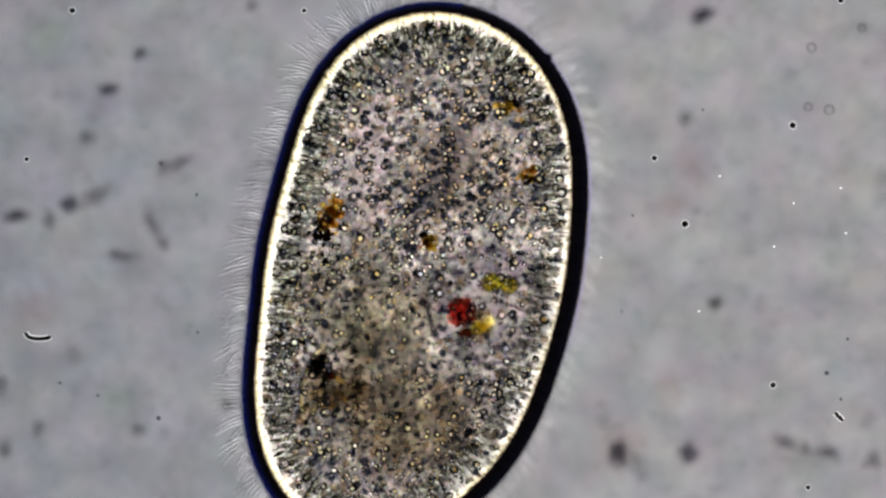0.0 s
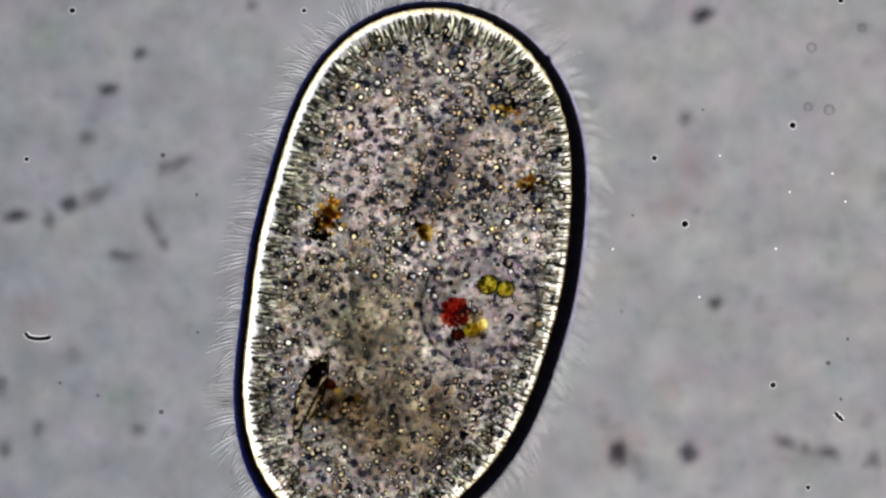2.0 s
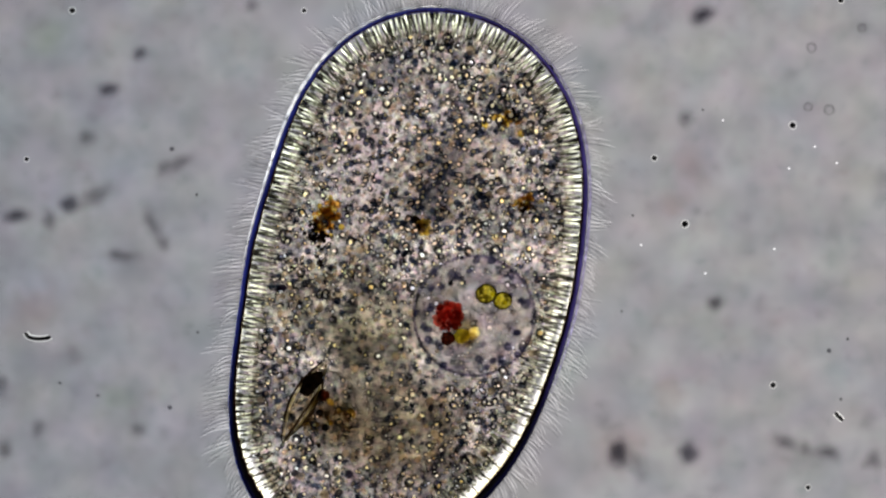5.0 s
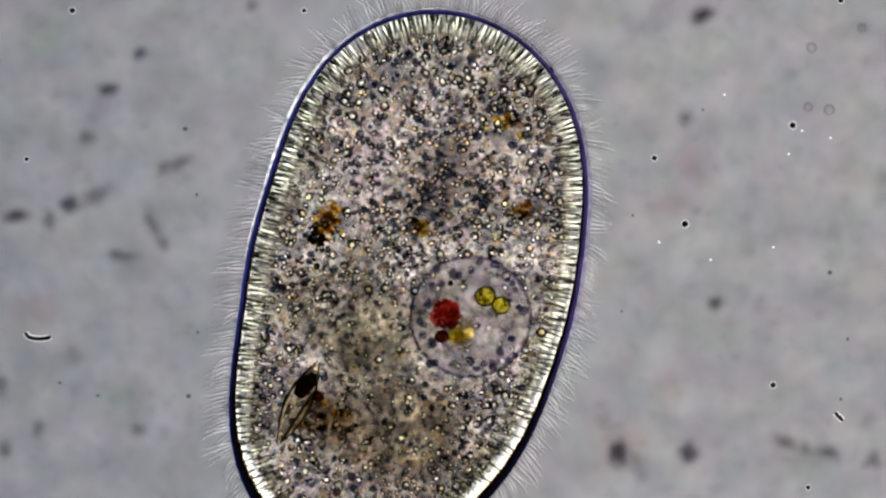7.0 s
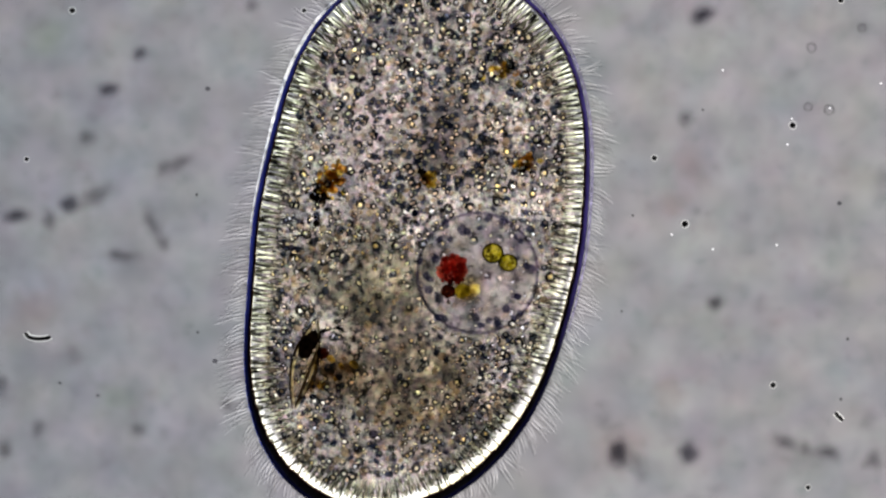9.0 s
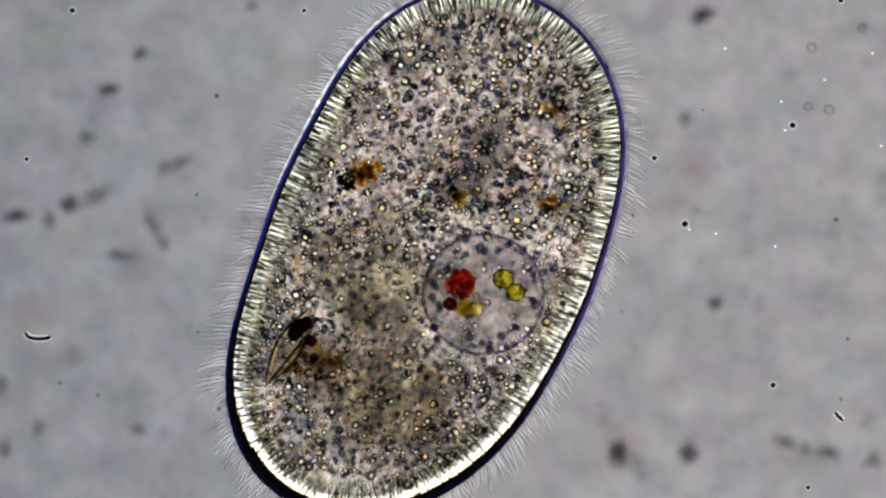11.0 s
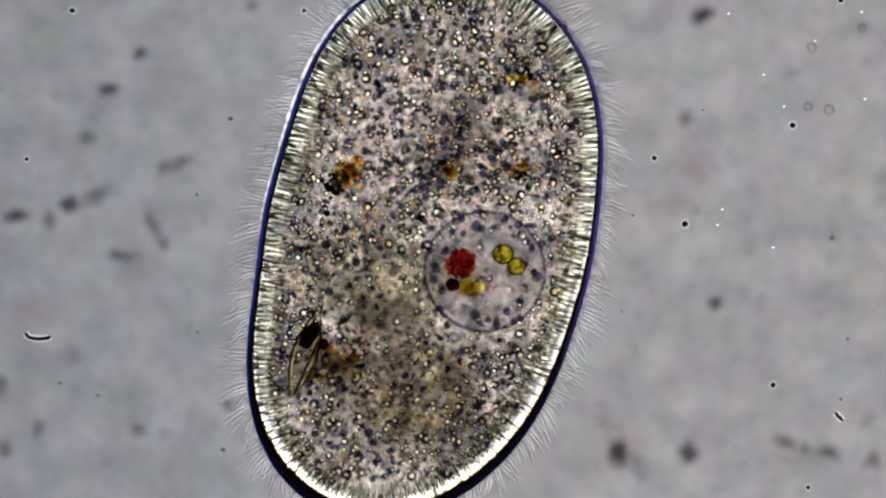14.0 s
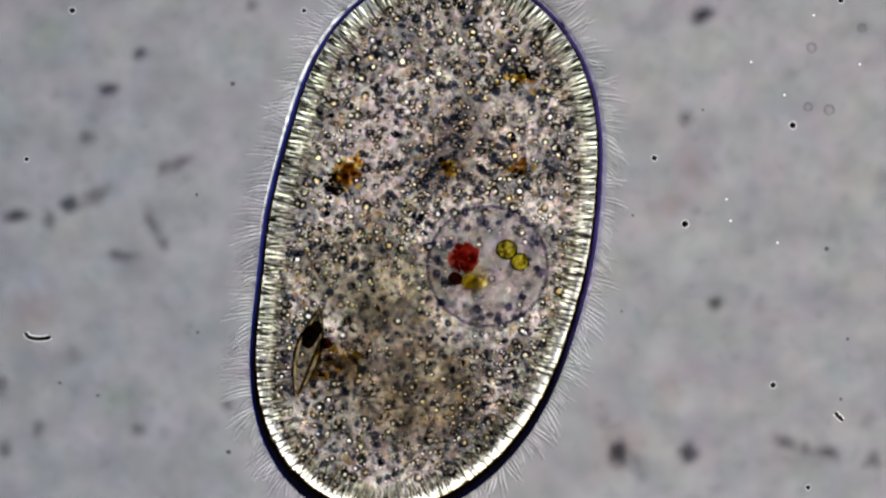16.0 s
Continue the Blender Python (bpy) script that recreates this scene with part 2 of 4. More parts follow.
BEAD = many_coloured("granule_dark", ((0.001, 0.002, 0.005), (0.003, 0.005, 0.012), (0.006, 0.004, 0.009), (0.01, 0.014, 0.024), (0.006, 0.0045, 0.003), (0.002, 0.0045, 0.01)), 0.18, (0.42, 0.48, 0.66))
BEAD_DEEP = many_coloured("granule_deep", ((0.006, 0.009, 0.014), (0.012, 0.014, 0.022), (0.02, 0.016, 0.018), (0.022, 0.028, 0.036)), 0.48, (0.62, 0.63, 0.7))
TAN = milky("granule_tan", (0.04, 0.026, 0.016), (0.34, 0.272, 0.185), 30, clear=0.35, tint=(0.9, 0.8, 0.67), island=True)
GREY = milky("granule_grey", (0.03, 0.034, 0.036), (0.26, 0.25, 0.24), 30, clear=0.4, tint=(0.85, 0.86, 0.88), island=True)
FINE = many_coloured("granule_fine", ((0.02, 0.024, 0.03), (0.26, 0.23, 0.17), (0.04, 0.055, 0.06), (0.24, 0.18, 0.165), (0.06, 0.045, 0.065), (0.34, 0.31, 0.23), (0.035, 0.03, 0.022), (0.15, 0.17, 0.13), (0.1, 0.088, 0.115), (0.2, 0.14, 0.085)), 0.48)
FLUID = milky("vacuole_fluid", (0.035, 0.031, 0.038), (0.18, 0.168, 0.184), 13, clear=0.48, tint=(0.9, 0.88, 0.91), tints=(14, 0.8, 0.95))
LOBE = milky("vacuole_lobe", (0.12, 0.115, 0.105), (0.4, 0.38, 0.33), 26, clear=0.5)
SKIN = dense("vacuole_skin", (0.03, 0.03, 0.06), (0.14, 0.13, 0.17), 9, clear=0.8, tint=(0.78, 0.76, 0.84))
SKIN_PALE = milky("vacuole_skin_pale", (0.03, 0.03, 0.025), (0.22, 0.22, 0.19), 12, clear=0.6)
RED = milky("red_pigment", (0.09, 0.006, 0.008), (0.9, 0.16, 0.11), 36, clear=0.32, tint=(0.88, 0.2, 0.14), gloss=0.0)
RED_DARK = milky("dark_red_pigment", (0.05, 0.003, 0.002), (0.28, 0.02, 0.012), 30, clear=0.25, tint=(0.7, 0.1, 0.06), gloss=0.0)
YELLOW = milky("yellow_green_pigment", (0.15, 0.12, 0.005), (1.0, 0.93, 0.09), 21, clear=0.35, tint=(1.0, 0.94, 0.15), gloss=0.0)
OLIVE = dense("olive_outline", (0.01, 0.009, 0.002), (0.05, 0.042, 0.006), 22, clear=0.42, tint=(0.6, 0.53, 0.12))
RED_PALE = milky("pale_red_pigment", (0.4, 0.06, 0.04), (1.0, 0.34, 0.24), 40, clear=0.4, tint=(1, 0.42, 0.32), gloss=0.0)
BLACK = dense("black_inclusion", (0.001, 0.0006, 0.0004), (0.008, 0.004, 0.002), 40)
MAROON = milky("maroon_bead", (0.004, 0.0006, 0.0004), (0.03, 0.005, 0.002), 50, clear=0.08, tint=(0.3, 0.06, 0.03), gloss=0.0)
ORANGE = milky("orange_food", (0.05, 0.02, 0.003), (0.36, 0.18, 0.025), 40, clear=0.3, tint=(0.9, 0.62, 0.3), gloss=0.0)
BROWN = milky("brown_food", (0.004, 0.0025, 0.001), (0.05, 0.032, 0.014), 22, clear=0.6, tint=(0.7, 0.58, 0.42))
OCHRE = milky("ochre_food", (0.06, 0.04, 0.006), (0.34, 0.24, 0.03), 40, clear=0.3, tint=(0.92, 0.78, 0.4), gloss=0.0)
CRESCENT = milky("pale_crescent", (0.15, 0.138, 0.12), (0.36, 0.33, 0.29), 22, clear=0.5)
FAN = thinning_film("brown_fan", (0.12, 0.085, 0.045), (0.58, 0.46, 0.3), 15, 0.27, 0.23, 0.5, 0.1)
CLOUD = thinning_film("ochre_cloud", (0.5, 0.36, 0.12), (0.82, 0.7, 0.38), 30, 0.11, 0.095)
OLIVE_HAZE = thinning_film("olive_haze", (0.5, 0.48, 0.33), (0.88, 0.86, 0.7), 10, 0.36, 0.3)
HAZE = thinning_film("brown_haze", (0.17, 0.138, 0.085), (0.62, 0.57, 0.45), 11, 0.54, 0.44)
OLIVE_CLOUD = thinning_film("olive_grey_haze", (0.46, 0.45, 0.36), (0.86, 0.85, 0.76), 9, 0.44, 0.38)
CLOUD_HAZE = thinning_film("grey_brown_haze", (0.52, 0.48, 0.44), (0.9, 0.875, 0.855), 9, 0.36, 0.34)
SHELL = milky("diatom_shell", (0.02, 0.015, 0.009), (0.14, 0.115, 0.07), 18, clear=0.82, tint=(0.93, 0.86, 0.7))
SHELL_EDGE = dense("diatom_edge", (0.004, 0.003, 0.002), (0.04, 0.022, 0.008), 14)
SHELL_GLEAM = milky("diatom_gleam", (0.16, 0.125, 0.045), (0.55, 0.49, 0.28), 30, clear=0.2, gloss=0.0)
NUCLEUS = milky("pale_nucleus", (0.1, 0.088, 0.092), (0.28, 0.25, 0.255), 22, clear=0.4)
HAIR_SHADE = dense("cilium_shade", (0.03, 0.03, 0.035), (0.12, 0.12, 0.13), 20, clear=0.82, tint=(0.9, 0.9, 0.91))
HAIR = milky("cilium", (0.01, 0.01, 0.01), (0.225, 0.22, 0.23), 30, clear=0.6, piece=True, gloss=0.0)
CLUMP_FAINT = thinning_film("clump_faint", (0.8, 0.8, 0.81), (0.92, 0.92, 0.92), 1.8, 1.0, 1.0, 0.9, 0.1)
FLAKE_COOL = clear_film("flake_cool", (0.94, 0.955, 0.95), (0.975, 0.98, 0.98), 20)
FLAKE_WARM = clear_film("flake_warm", (0.96, 0.945, 0.95), (0.985, 0.975, 0.975), 20)
CLUMP_MID = thinning_film("clump_mid", (0.5, 0.5, 0.52), (0.72, 0.71, 0.71), 1.8, 1.0, 1.0, 0.8, 0.05)
CLUMP_DARK = thinning_film("clump_dark", (0.2, 0.2, 0.25), (0.42, 0.42, 0.44), 1.8, 1.0, 1.0, 0.7, 0.05)
SPECK = dense("black_speck", (0.004, 0.004, 0.004), (0.02, 0.02, 0.02), 40)
SPECK_FAINT = clear_film("faint_speck", (0.42, 0.42, 0.43), (0.6, 0.6, 0.6), 40)
FRINGE = milky("fibre_halo", (0.16, 0.16, 0.16), (0.24, 0.24, 0.24), 40, clear=0.2)
HALO = milky("sharpening_halo", (0.1, 0.1, 0.1), (0.14, 0.14, 0.14), 40, clear=0.5)
CLUMP_WARM = thinning_film("clump_warm", (0.93, 0.88, 0.86), (0.98, 0.955, 0.945), 1.8, 1.0, 1.0, 0.9, 0.1)
CLUMP_GREEN = thinning_film("clump_green", (0.9, 0.93, 0.88), (0.965, 0.98, 0.95), 1.8, 1.0, 1.0, 0.9, 0.1)
VAC_BEAD = dense("vacuole_bead", (0.012, 0.014, 0.035), (0.05, 0.052, 0.09), 30, clear=0.35, tint=(0.5, 0.5, 0.68))
CREAM = milky("cream_gleam", (0.7, 0.62, 0.14), (1.0, 0.96, 0.5), 30, clear=0.0, gloss=0.0)
RINGLET_FILM = clear_film("ringlet_film", (0.68, 0.68, 0.69), (0.84, 0.835, 0.835), 20)
BUBBLE_FILM = clear_film("bubble_film", (0.93, 0.93, 0.935), (0.97, 0.97, 0.97), 20)
MOTE_FILM = clear_film("dark_mote", (0.45, 0.45, 0.48), (0.66, 0.66, 0.67), 20)
MOTE = milky("pale_mote", (0.15, 0.15, 0.16), (0.2, 0.2, 0.21), 40, clear=0.15)


# ---- building helpers ----
def hang(name, me, material, parent, label=""):
    """Links a mesh as one object under a thing or a part."""
    if material and not me.materials:
        me.materials.append(material)
    me.polygons.foreach_set("use_smooth", [True] * len(me.polygons))
    ob = new(name, me)
    ob.parent = parent
    if label:
        tagged(ob, label)
    return ob


class Soup:
    """Gathers small shapes into one mesh."""

    def __init__(self):
        self.verts, self.faces, self.slots = [], [], []

    def add(self, shape, m, slot=0):
        verts, faces = shape
        base = len(self.verts)
        self.verts += [m @ v for v in verts]
        self.faces += [[base + i for i in f] for f in faces]
        self.slots += [slot] * len(faces)

    def mesh(self, name, *materials):
        me = bpy.data.meshes.new(name)
        me.from_pydata([tuple(v) for v in self.verts], [], self.faces)
        for mat in materials:
            me.materials.append(mat)
        me.polygons.foreach_set("material_index", self.slots)
        me.polygons.foreach_set("use_smooth", [True] * len(me.polygons))
        me.update()
        return me


def dome(seg=8, rings=2):
    """The upper half of a unit ball, open below."""
    verts, faces = [Vector((0, 0, 1))], []
    for j in range(1, rings + 1):
        a = math.pi / 2 * j / rings
        verts += [Vector((math.sin(a) * math.cos(2 * math.pi * i / seg), math.sin(a) * math.sin(2 * math.pi * i / seg), math.cos(a))) for i in range(seg)]
    for i in range(seg):
        n = (i + 1) % seg
        faces.append([0, 1 + i, 1 + n])
        for j in range(rings - 1):
            faces.append([1 + j * seg + i, 1 + (j + 1) * seg + i, 1 + (j + 1) * seg + n, 1 + j * seg + n])
    return verts, faces


def ball(seg=10, rings=6):
    verts, faces = [Vector((0, 0, 1))], []
    for j in range(1, rings):
        a = math.pi * j / rings
        verts += [Vector((math.sin(a) * math.cos(2 * math.pi * i / seg), math.sin(a) * math.sin(2 * math.pi * i / seg), math.cos(a))) for i in range(seg)]
    verts.append(Vector((0, 0, -1)))
    end = len(verts) - 1
    for i in range(seg):
        n = (i + 1) % seg
        faces.append([0, 1 + i, 1 + n])
        for j in range(rings - 2):
            faces.append([1 + j * seg + i, 1 + (j + 1) * seg + i, 1 + (j + 1) * seg + n, 1 + j * seg + n])
        faces.append([end, 1 + (rings - 2) * seg + n, 1 + (rings - 2) * seg + i])
    return verts, faces


def hoop(major, minor, seg=12, tube=4, half=False):
    verts, faces = [], []
    for i in range(seg):
        a = 2 * math.pi * i / seg
        for j in range(tube):
            b = math.pi * j / (tube - 1) if half else 2 * math.pi * j / tube
            r = major + minor * math.cos(b)
            verts.append(Vector((r * math.cos(a), r * math.sin(a), minor * math.sin(b))))
    for i in range(seg):
        for j in range(tube - half):
            faces.append([i * tube + j, (i + 1) % seg * tube + j, (i + 1) % seg * tube + (j + 1) % tube, i * tube + (j + 1) % tube])
    return verts, faces


def tube(points, radii, sides=6, closed=False, half=False):
    """A tube along points, or a half-pipe that is open below."""
    verts, faces, n = [], [], len(points)
    for i, p in enumerate(points):
        a = points[i - 1] if closed or i else p
        b = points[(i + 1) % n] if closed or i < n - 1 else p
        way = (b - a).normalized()
        side = way.cross(Vector((0, 0, 1)))
        side = side.normalized() if side.length > 1e-6 else Vector((1, 0, 0))
        up = side.cross(way)
        for j in range(sides):
            c = math.pi * j / (sides - 1) if half else 2 * math.pi * j / sides
            verts.append(p + radii[i] * (math.cos(c) * side + math.sin(c) * up))
    for i in range(n if closed else n - 1):
        for j in range(sides - half):
            k = (j + 1) % sides
            q = (i + 1) % n
            faces.append([i * sides + j, q * sides + j, q * sides + k, i * sides + k])
    if not closed and not half:
        faces.append(list(range(sides))[::-1])
        faces.append([(n - 1) * sides + j for j in range(sides)])
    return verts, faces


def shape_mesh(name, shape, material):
    soup = Soup()
    soup.add(shape, Matrix.Identity(4))
    return soup.mesh(name, material)


def lump(name, sx, sy, sz, rough, freq, seed, material, seg=20, rings=12, open_below=False):
    """An uneven rounded body."""
    verts, faces = dome(seg, rings // 2) if open_below else ball(seg, rings)
    off = Vector((seed * 7.3, seed * 3.1, seed * 1.7))
    made = []
    for v in verts:
        k = 1 + rough * noise.noise(v * freq + off) + 0.5 * rough * noise.noise(v * freq * 2.6 + off)
        made.append(Vector((v.x * sx * k, v.y * sy * k, v.z * sz * k)))
    return shape_mesh(name, (made, faces), material)


def place(x, y, z, rz=0, sx=1, sy=1, sz=1):
    return Matrix.Translation((x, y, z)) @ Matrix.Rotation(radians(rz), 4, "Z") @ Matrix.Diagonal((sx, sy, sz, 1))


# ---- the slide ----
def slide():
    bm = bmesh.new()
    bmesh.ops.create_cube(bm, size=1.0, matrix=place(0, 0, -0.72, 0, 16, 11, 0.2))
    bmesh.ops.bevel(bm, geom=bm.edges[:], offset=0.02, segments=2, affect="EDGES")
    me = bpy.data.meshes.new("slide")
    bm.to_mesh(me)
    bm.free()
    me.materials.append(SLIDE)
    ob = new("ground_slide", me)
    tagged(ob, "clear glass microscope slide, faint dirty film, painted light falloff", "slide", kind="structure")


slide()

# ---- the outline of the cell ----
WAVES = (0.9503, -0.0721, -0.0035, -0.2245, 0.1171, 0.0336, -0.0112, 0.0096, -0.0254, -0.0066, 0.0067, 0.0045, -0.0036)


def radius(a):
    return WAVES[0] + sum(WAVES[2 * k - 1] * math.cos(k * a) + WAVES[2 * k] * math.sin(k * a) for k in range(1, 7))


STEPS = 1440
RAW = [Vector((radius(2 * math.pi * i / STEPS) * math.cos(2 * math.pi * i / STEPS), radius(2 * math.pi * i / STEPS) * math.sin(2 * math.pi * i / STEPS), 0)) for i in range(STEPS)]
LONG = [0.0]
for i in range(STEPS):
    LONG.append(LONG[-1] + (RAW[(i + 1) % STEPS] - RAW[i]).length)
GIRTH = LONG[-1]


def edge(s):
    """The point of the outline at the part s of its girth, the way along it and the way inwards."""
    want = (s % 1.0) * GIRTH
    i = int(np.searchsorted(LONG, want, side="right")) - 1
    i = min(max(i, 0), STEPS - 1)
    a, b = RAW[i], RAW[(i + 1) % STEPS]
    p = a.lerp(b, (want - LONG[i]) / max(LONG[i + 1] - LONG[i], 1e-9))
    along = (RAW[(i + 6) % STEPS] - RAW[i - 5]).normalized()
    return p, along, Vector((-along.y, along.x, 0))


def inset(x, y):
    """How deep a place lies inside the outline, roughly."""
    a = math.atan2(y, x)
    return (radius(a) - math.hypot(x, y)) * 0.93


def around(inward, values):
    """A value that changes with the side of the cell: right, upper right, top, upper left, left, lower left, bottom, lower right."""
    a = (math.degrees(math.atan2(-inward.y, -inward.x)) % 360) / 45
    i = int(a) % 8
    return values[i] + (values[(i + 1) % 8] - values[i]) * (a - int(a))


ciliate = new("ciliate")
tagged(ciliate, "living oval ciliate cell full of granules, fringed with beating cilia", "ciliate")


def cytoplasm():
    """A flat loaf with rounded flanks."""
    soup, n = Soup(), 120
    levels = [(-0.46, 0.09), (-0.4, 0.045), (-0.33, 0.03), (-0.29, 0.03), (-0.26, 0.05), (-0.245, 0.1), (-0.23, 0.2)]
    verts, faces = [], []
    for z, back in levels:
        for i in range(n):
            p, along, inward = edge(i / n)
            verts.append(Vector((*(p + back * inward)[:2], z)))
    for j in range(len(levels) - 1):
        for i in range(n):
            k = (i + 1) % n
            faces.append([j * n + i, j * n + k, (j + 1) * n + k, (j + 1) * n + i])
    faces.append([(len(levels) - 1) * n + i for i in range(n)])
    soup.add((verts, faces), Matrix.Identity(4))
    hang("cytoplasm", soup.mesh("cytoplasm", CYTOPLASM), CYTOPLASM, ciliate, "clear mottled greyish brown cytoplasm")


cytoplasm()


def endoplasm():
    """The clear mottled layer among the granules, a thin shell with a rolled edge."""
    soup, n = Soup(), 100
    levels = [(-0.07, 0.1), (-0.045, 0.085), (-0.028, 0.11), (-0.022, 0.16), (-0.02, 0.3)]
    verts, faces = [], []
    for z, back in levels:
        for i in range(n):
            p, along, inward = edge(i / n)
            verts.append(Vector((*(p + back * inward)[:2], z)))
    for j in range(len(levels) - 1):
        for i in range(n):
            k = (i + 1) % n
            faces.append([j * n + i, j * n + k, (j + 1) * n + k, (j + 1) * n + i])
    faces.append([(len(levels) - 1) * n + i for i in range(n)])
    soup.add((verts, faces), Matrix.Identity(4))
    hang("endoplasm", soup.mesh("endoplasm", ENDOPLASM), None, ciliate, "clear finely mottled endoplasm among the granules")


endoplasm()

# ---- the rim: hinged plates, dark above and white below, and the thin pellicle ----
# The plates stand in for the dark blur and bright halo of defocus.
PLATES = 76
DARK_WIDE, WHITE_WIDE = 0.08, 0.215
WHITE_LEFT = (0.03, 0.001, 0.0005, 0.0005, 0.05, 0.15, 0.158, 0.13)
hinged = []


def rim_plate(name, i, wide, thick, z, material, shell=False):
    z += (0.004 if shell else 0.011) * (i % 2)
    p, along, inward = edge((i + 0.5) / PLATES)
    base = Matrix.Translation((p.x, p.y, z)) @ Matrix((along, inward, Vector((0, 0, 1)))).transposed().to_4x4()
    back = base.inverted()
    verts, faces, cut = [], [], 4
    for k in range(cut + 1):
        lap = 0.04 if shell else 0.05
        q, _, inn = edge((i - lap + (1 + 2 * lap) * k / cut) / PLATES)
        for depth, lift in ((0, -1), (0, 1), (wide * 0.5, 1.3), (wide, 0.4), (wide, -1 if shell else -0.4), (wide * 0.5, -1.3))[: 5 if shell else 6]:
            verts.append(back @ Vector((q.x + depth * inn.x, q.y + depth * inn.y, z + lift * thick / 2)))
    rows = 5 if shell else 6
    for k in range(cut):
        for j in range(rows - shell):
            n = (j + 1) % rows
            faces.append([k * rows + j, (k + 1) * rows + j, (k + 1) * rows + n, k * rows + n])
    if not shell:
        faces.append(list(range(6)))
        faces.append([cut * 6 + j for j in range(6)][::-1])
    ob = hang(name, shape_mesh(name, (verts, faces), material), material, ciliate)
    return ob, base, inward


# Blue on one flank only: the blurred rim's colour fringe, put into the material.
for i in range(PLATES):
    ob, base, inward = rim_plate("rim_plate", i, DARK_WIDE, 0.008, 0.045, RIM_BLUE_FRINGE if edge((i + 0.5) / PLATES)[2].x > -0.25 and edge((i + 0.5) / PLATES)[2].y < 0.55 else RIM_DARK)
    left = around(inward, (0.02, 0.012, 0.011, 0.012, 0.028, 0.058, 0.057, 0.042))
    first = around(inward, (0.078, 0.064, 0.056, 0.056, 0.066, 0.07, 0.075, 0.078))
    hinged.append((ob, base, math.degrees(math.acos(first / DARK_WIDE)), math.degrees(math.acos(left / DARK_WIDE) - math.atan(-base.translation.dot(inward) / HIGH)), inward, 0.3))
knot_at = min(hinged, key=lambda h: (h[1].translation - Vector((0.545, 0.957, 0))).length)[0]
knot = hang("rim_knot", lump("rim_knot", 0.017, 0.012, 0.01, 0.3, 1.6, 2, RIM_DARK, 14, 8), None, knot_at, "small black knot on the rim")
knot.matrix_basis = place(0, -0.004, 0)
# White plates carry the halo of refracted light in their colour.
for i in range(PLATES):
    ob, base, inward = rim_plate("bright_plate", i, WHITE_WIDE, 0.006, -0.03, RIM_HALO, True)
    left = around(inward, WHITE_LEFT)
    first = around(inward, (0.2, 0.182, 0.172, 0.172, 0.18, 0.185, 0.195, 0.2))
    hinged.append((ob, base, -math.degrees(math.acos(first / WHITE_WIDE)), -math.degrees(math.acos(left / WHITE_WIDE) + math.atan(-base.translation.dot(inward) / HIGH)), inward, 0.05))


def pellicle():
    n = 300
    line = [edge(i / n) for i in range(n)]
    pts = [Vector((*((p + 0.002 * inward) * (1 - 0.11 / HIGH))[:2], 0.11)) for p, _, inward in line]
    line_part = hang("pellicle", shape_mesh("pellicle", tube(pts, [0.0078 + 0.0012 * max(0.0, -inward.x) + 0.001 * max(0.0, -inward.y) for _, _, inward in line], 8, True), INDIGO), INDIGO, ciliate, "thin indigo pellicle line")
    # Two pale tubes outside the line model its lilac and white light halos.
    pts, rad = [], []
    for i in range(160):
        p, along, inward = edge(-0.08 + 0.3 * i / 159)
        pts.append(Vector((*(p - 0.015 * inward)[:2], 0.03)))
        rad.append(0.007 * math.sin(math.pi * (i + 0.5) / 160) ** 0.5)
    hang("lilac_halo", shape_mesh("lilac_halo", tube(pts, rad, 7, False, True), LILAC), None, line_part, "modelled thin lilac halo outside the pellicle")
    pts, rad = [], []
    for i in range(200):
        p, along, inward = edge(0.19 + 0.3 * i / 199)
        pts.append(Vector((*(p - 0.013 * inward)[:2], 0.03)))
        rad.append(0.009 * math.sin(math.pi * (i + 0.5) / 200))
    return line_part, hang("pellicle_halo", shape_mesh("pellicle_halo", tube(pts, rad, 7, False, True), PALE_EDGE), PALE_EDGE, ciliate, "modelled bluish white halo outside the pellicle")


pellicle_line, fringe = pellicle()


# ---- trichocysts: rods that stand all round under the pellicle ----
def half_rod(long, wide, high, seg=6):
    verts, faces, rows = [], [], ((0, 0.5), (0.12, 1.0), (0.6, 0.95), (0.9, 0.6), (1.0, 0.15))
    for y, w in rows:
        for j in range(seg + 1):
            a = math.pi * j / seg
            verts.append(Vector((wide * w * math.cos(a), long * y, high * w * math.sin(a))))
    for i in range(len(rows) - 1):
        for j in range(seg):
            a = i * (seg + 1) + j
            faces.append([a, a + 1, a + seg + 2, a + seg + 1])
    return verts, faces


RODS = 290
rod_meshes = [shape_mesh("trichocyst", half_rod(l, w, 0.009), ROD_LIGHT) for l, w in ((0.115, 0.0056), (0.128, 0.0048), (0.1, 0.006), (0.12, 0.0052), (0.09, 0.0058), (0.108, 0.0042))]
rng = random.Random(4)
SECTORS = 24
gaps = [Soup() for _ in range(SECTORS)]
rods = []
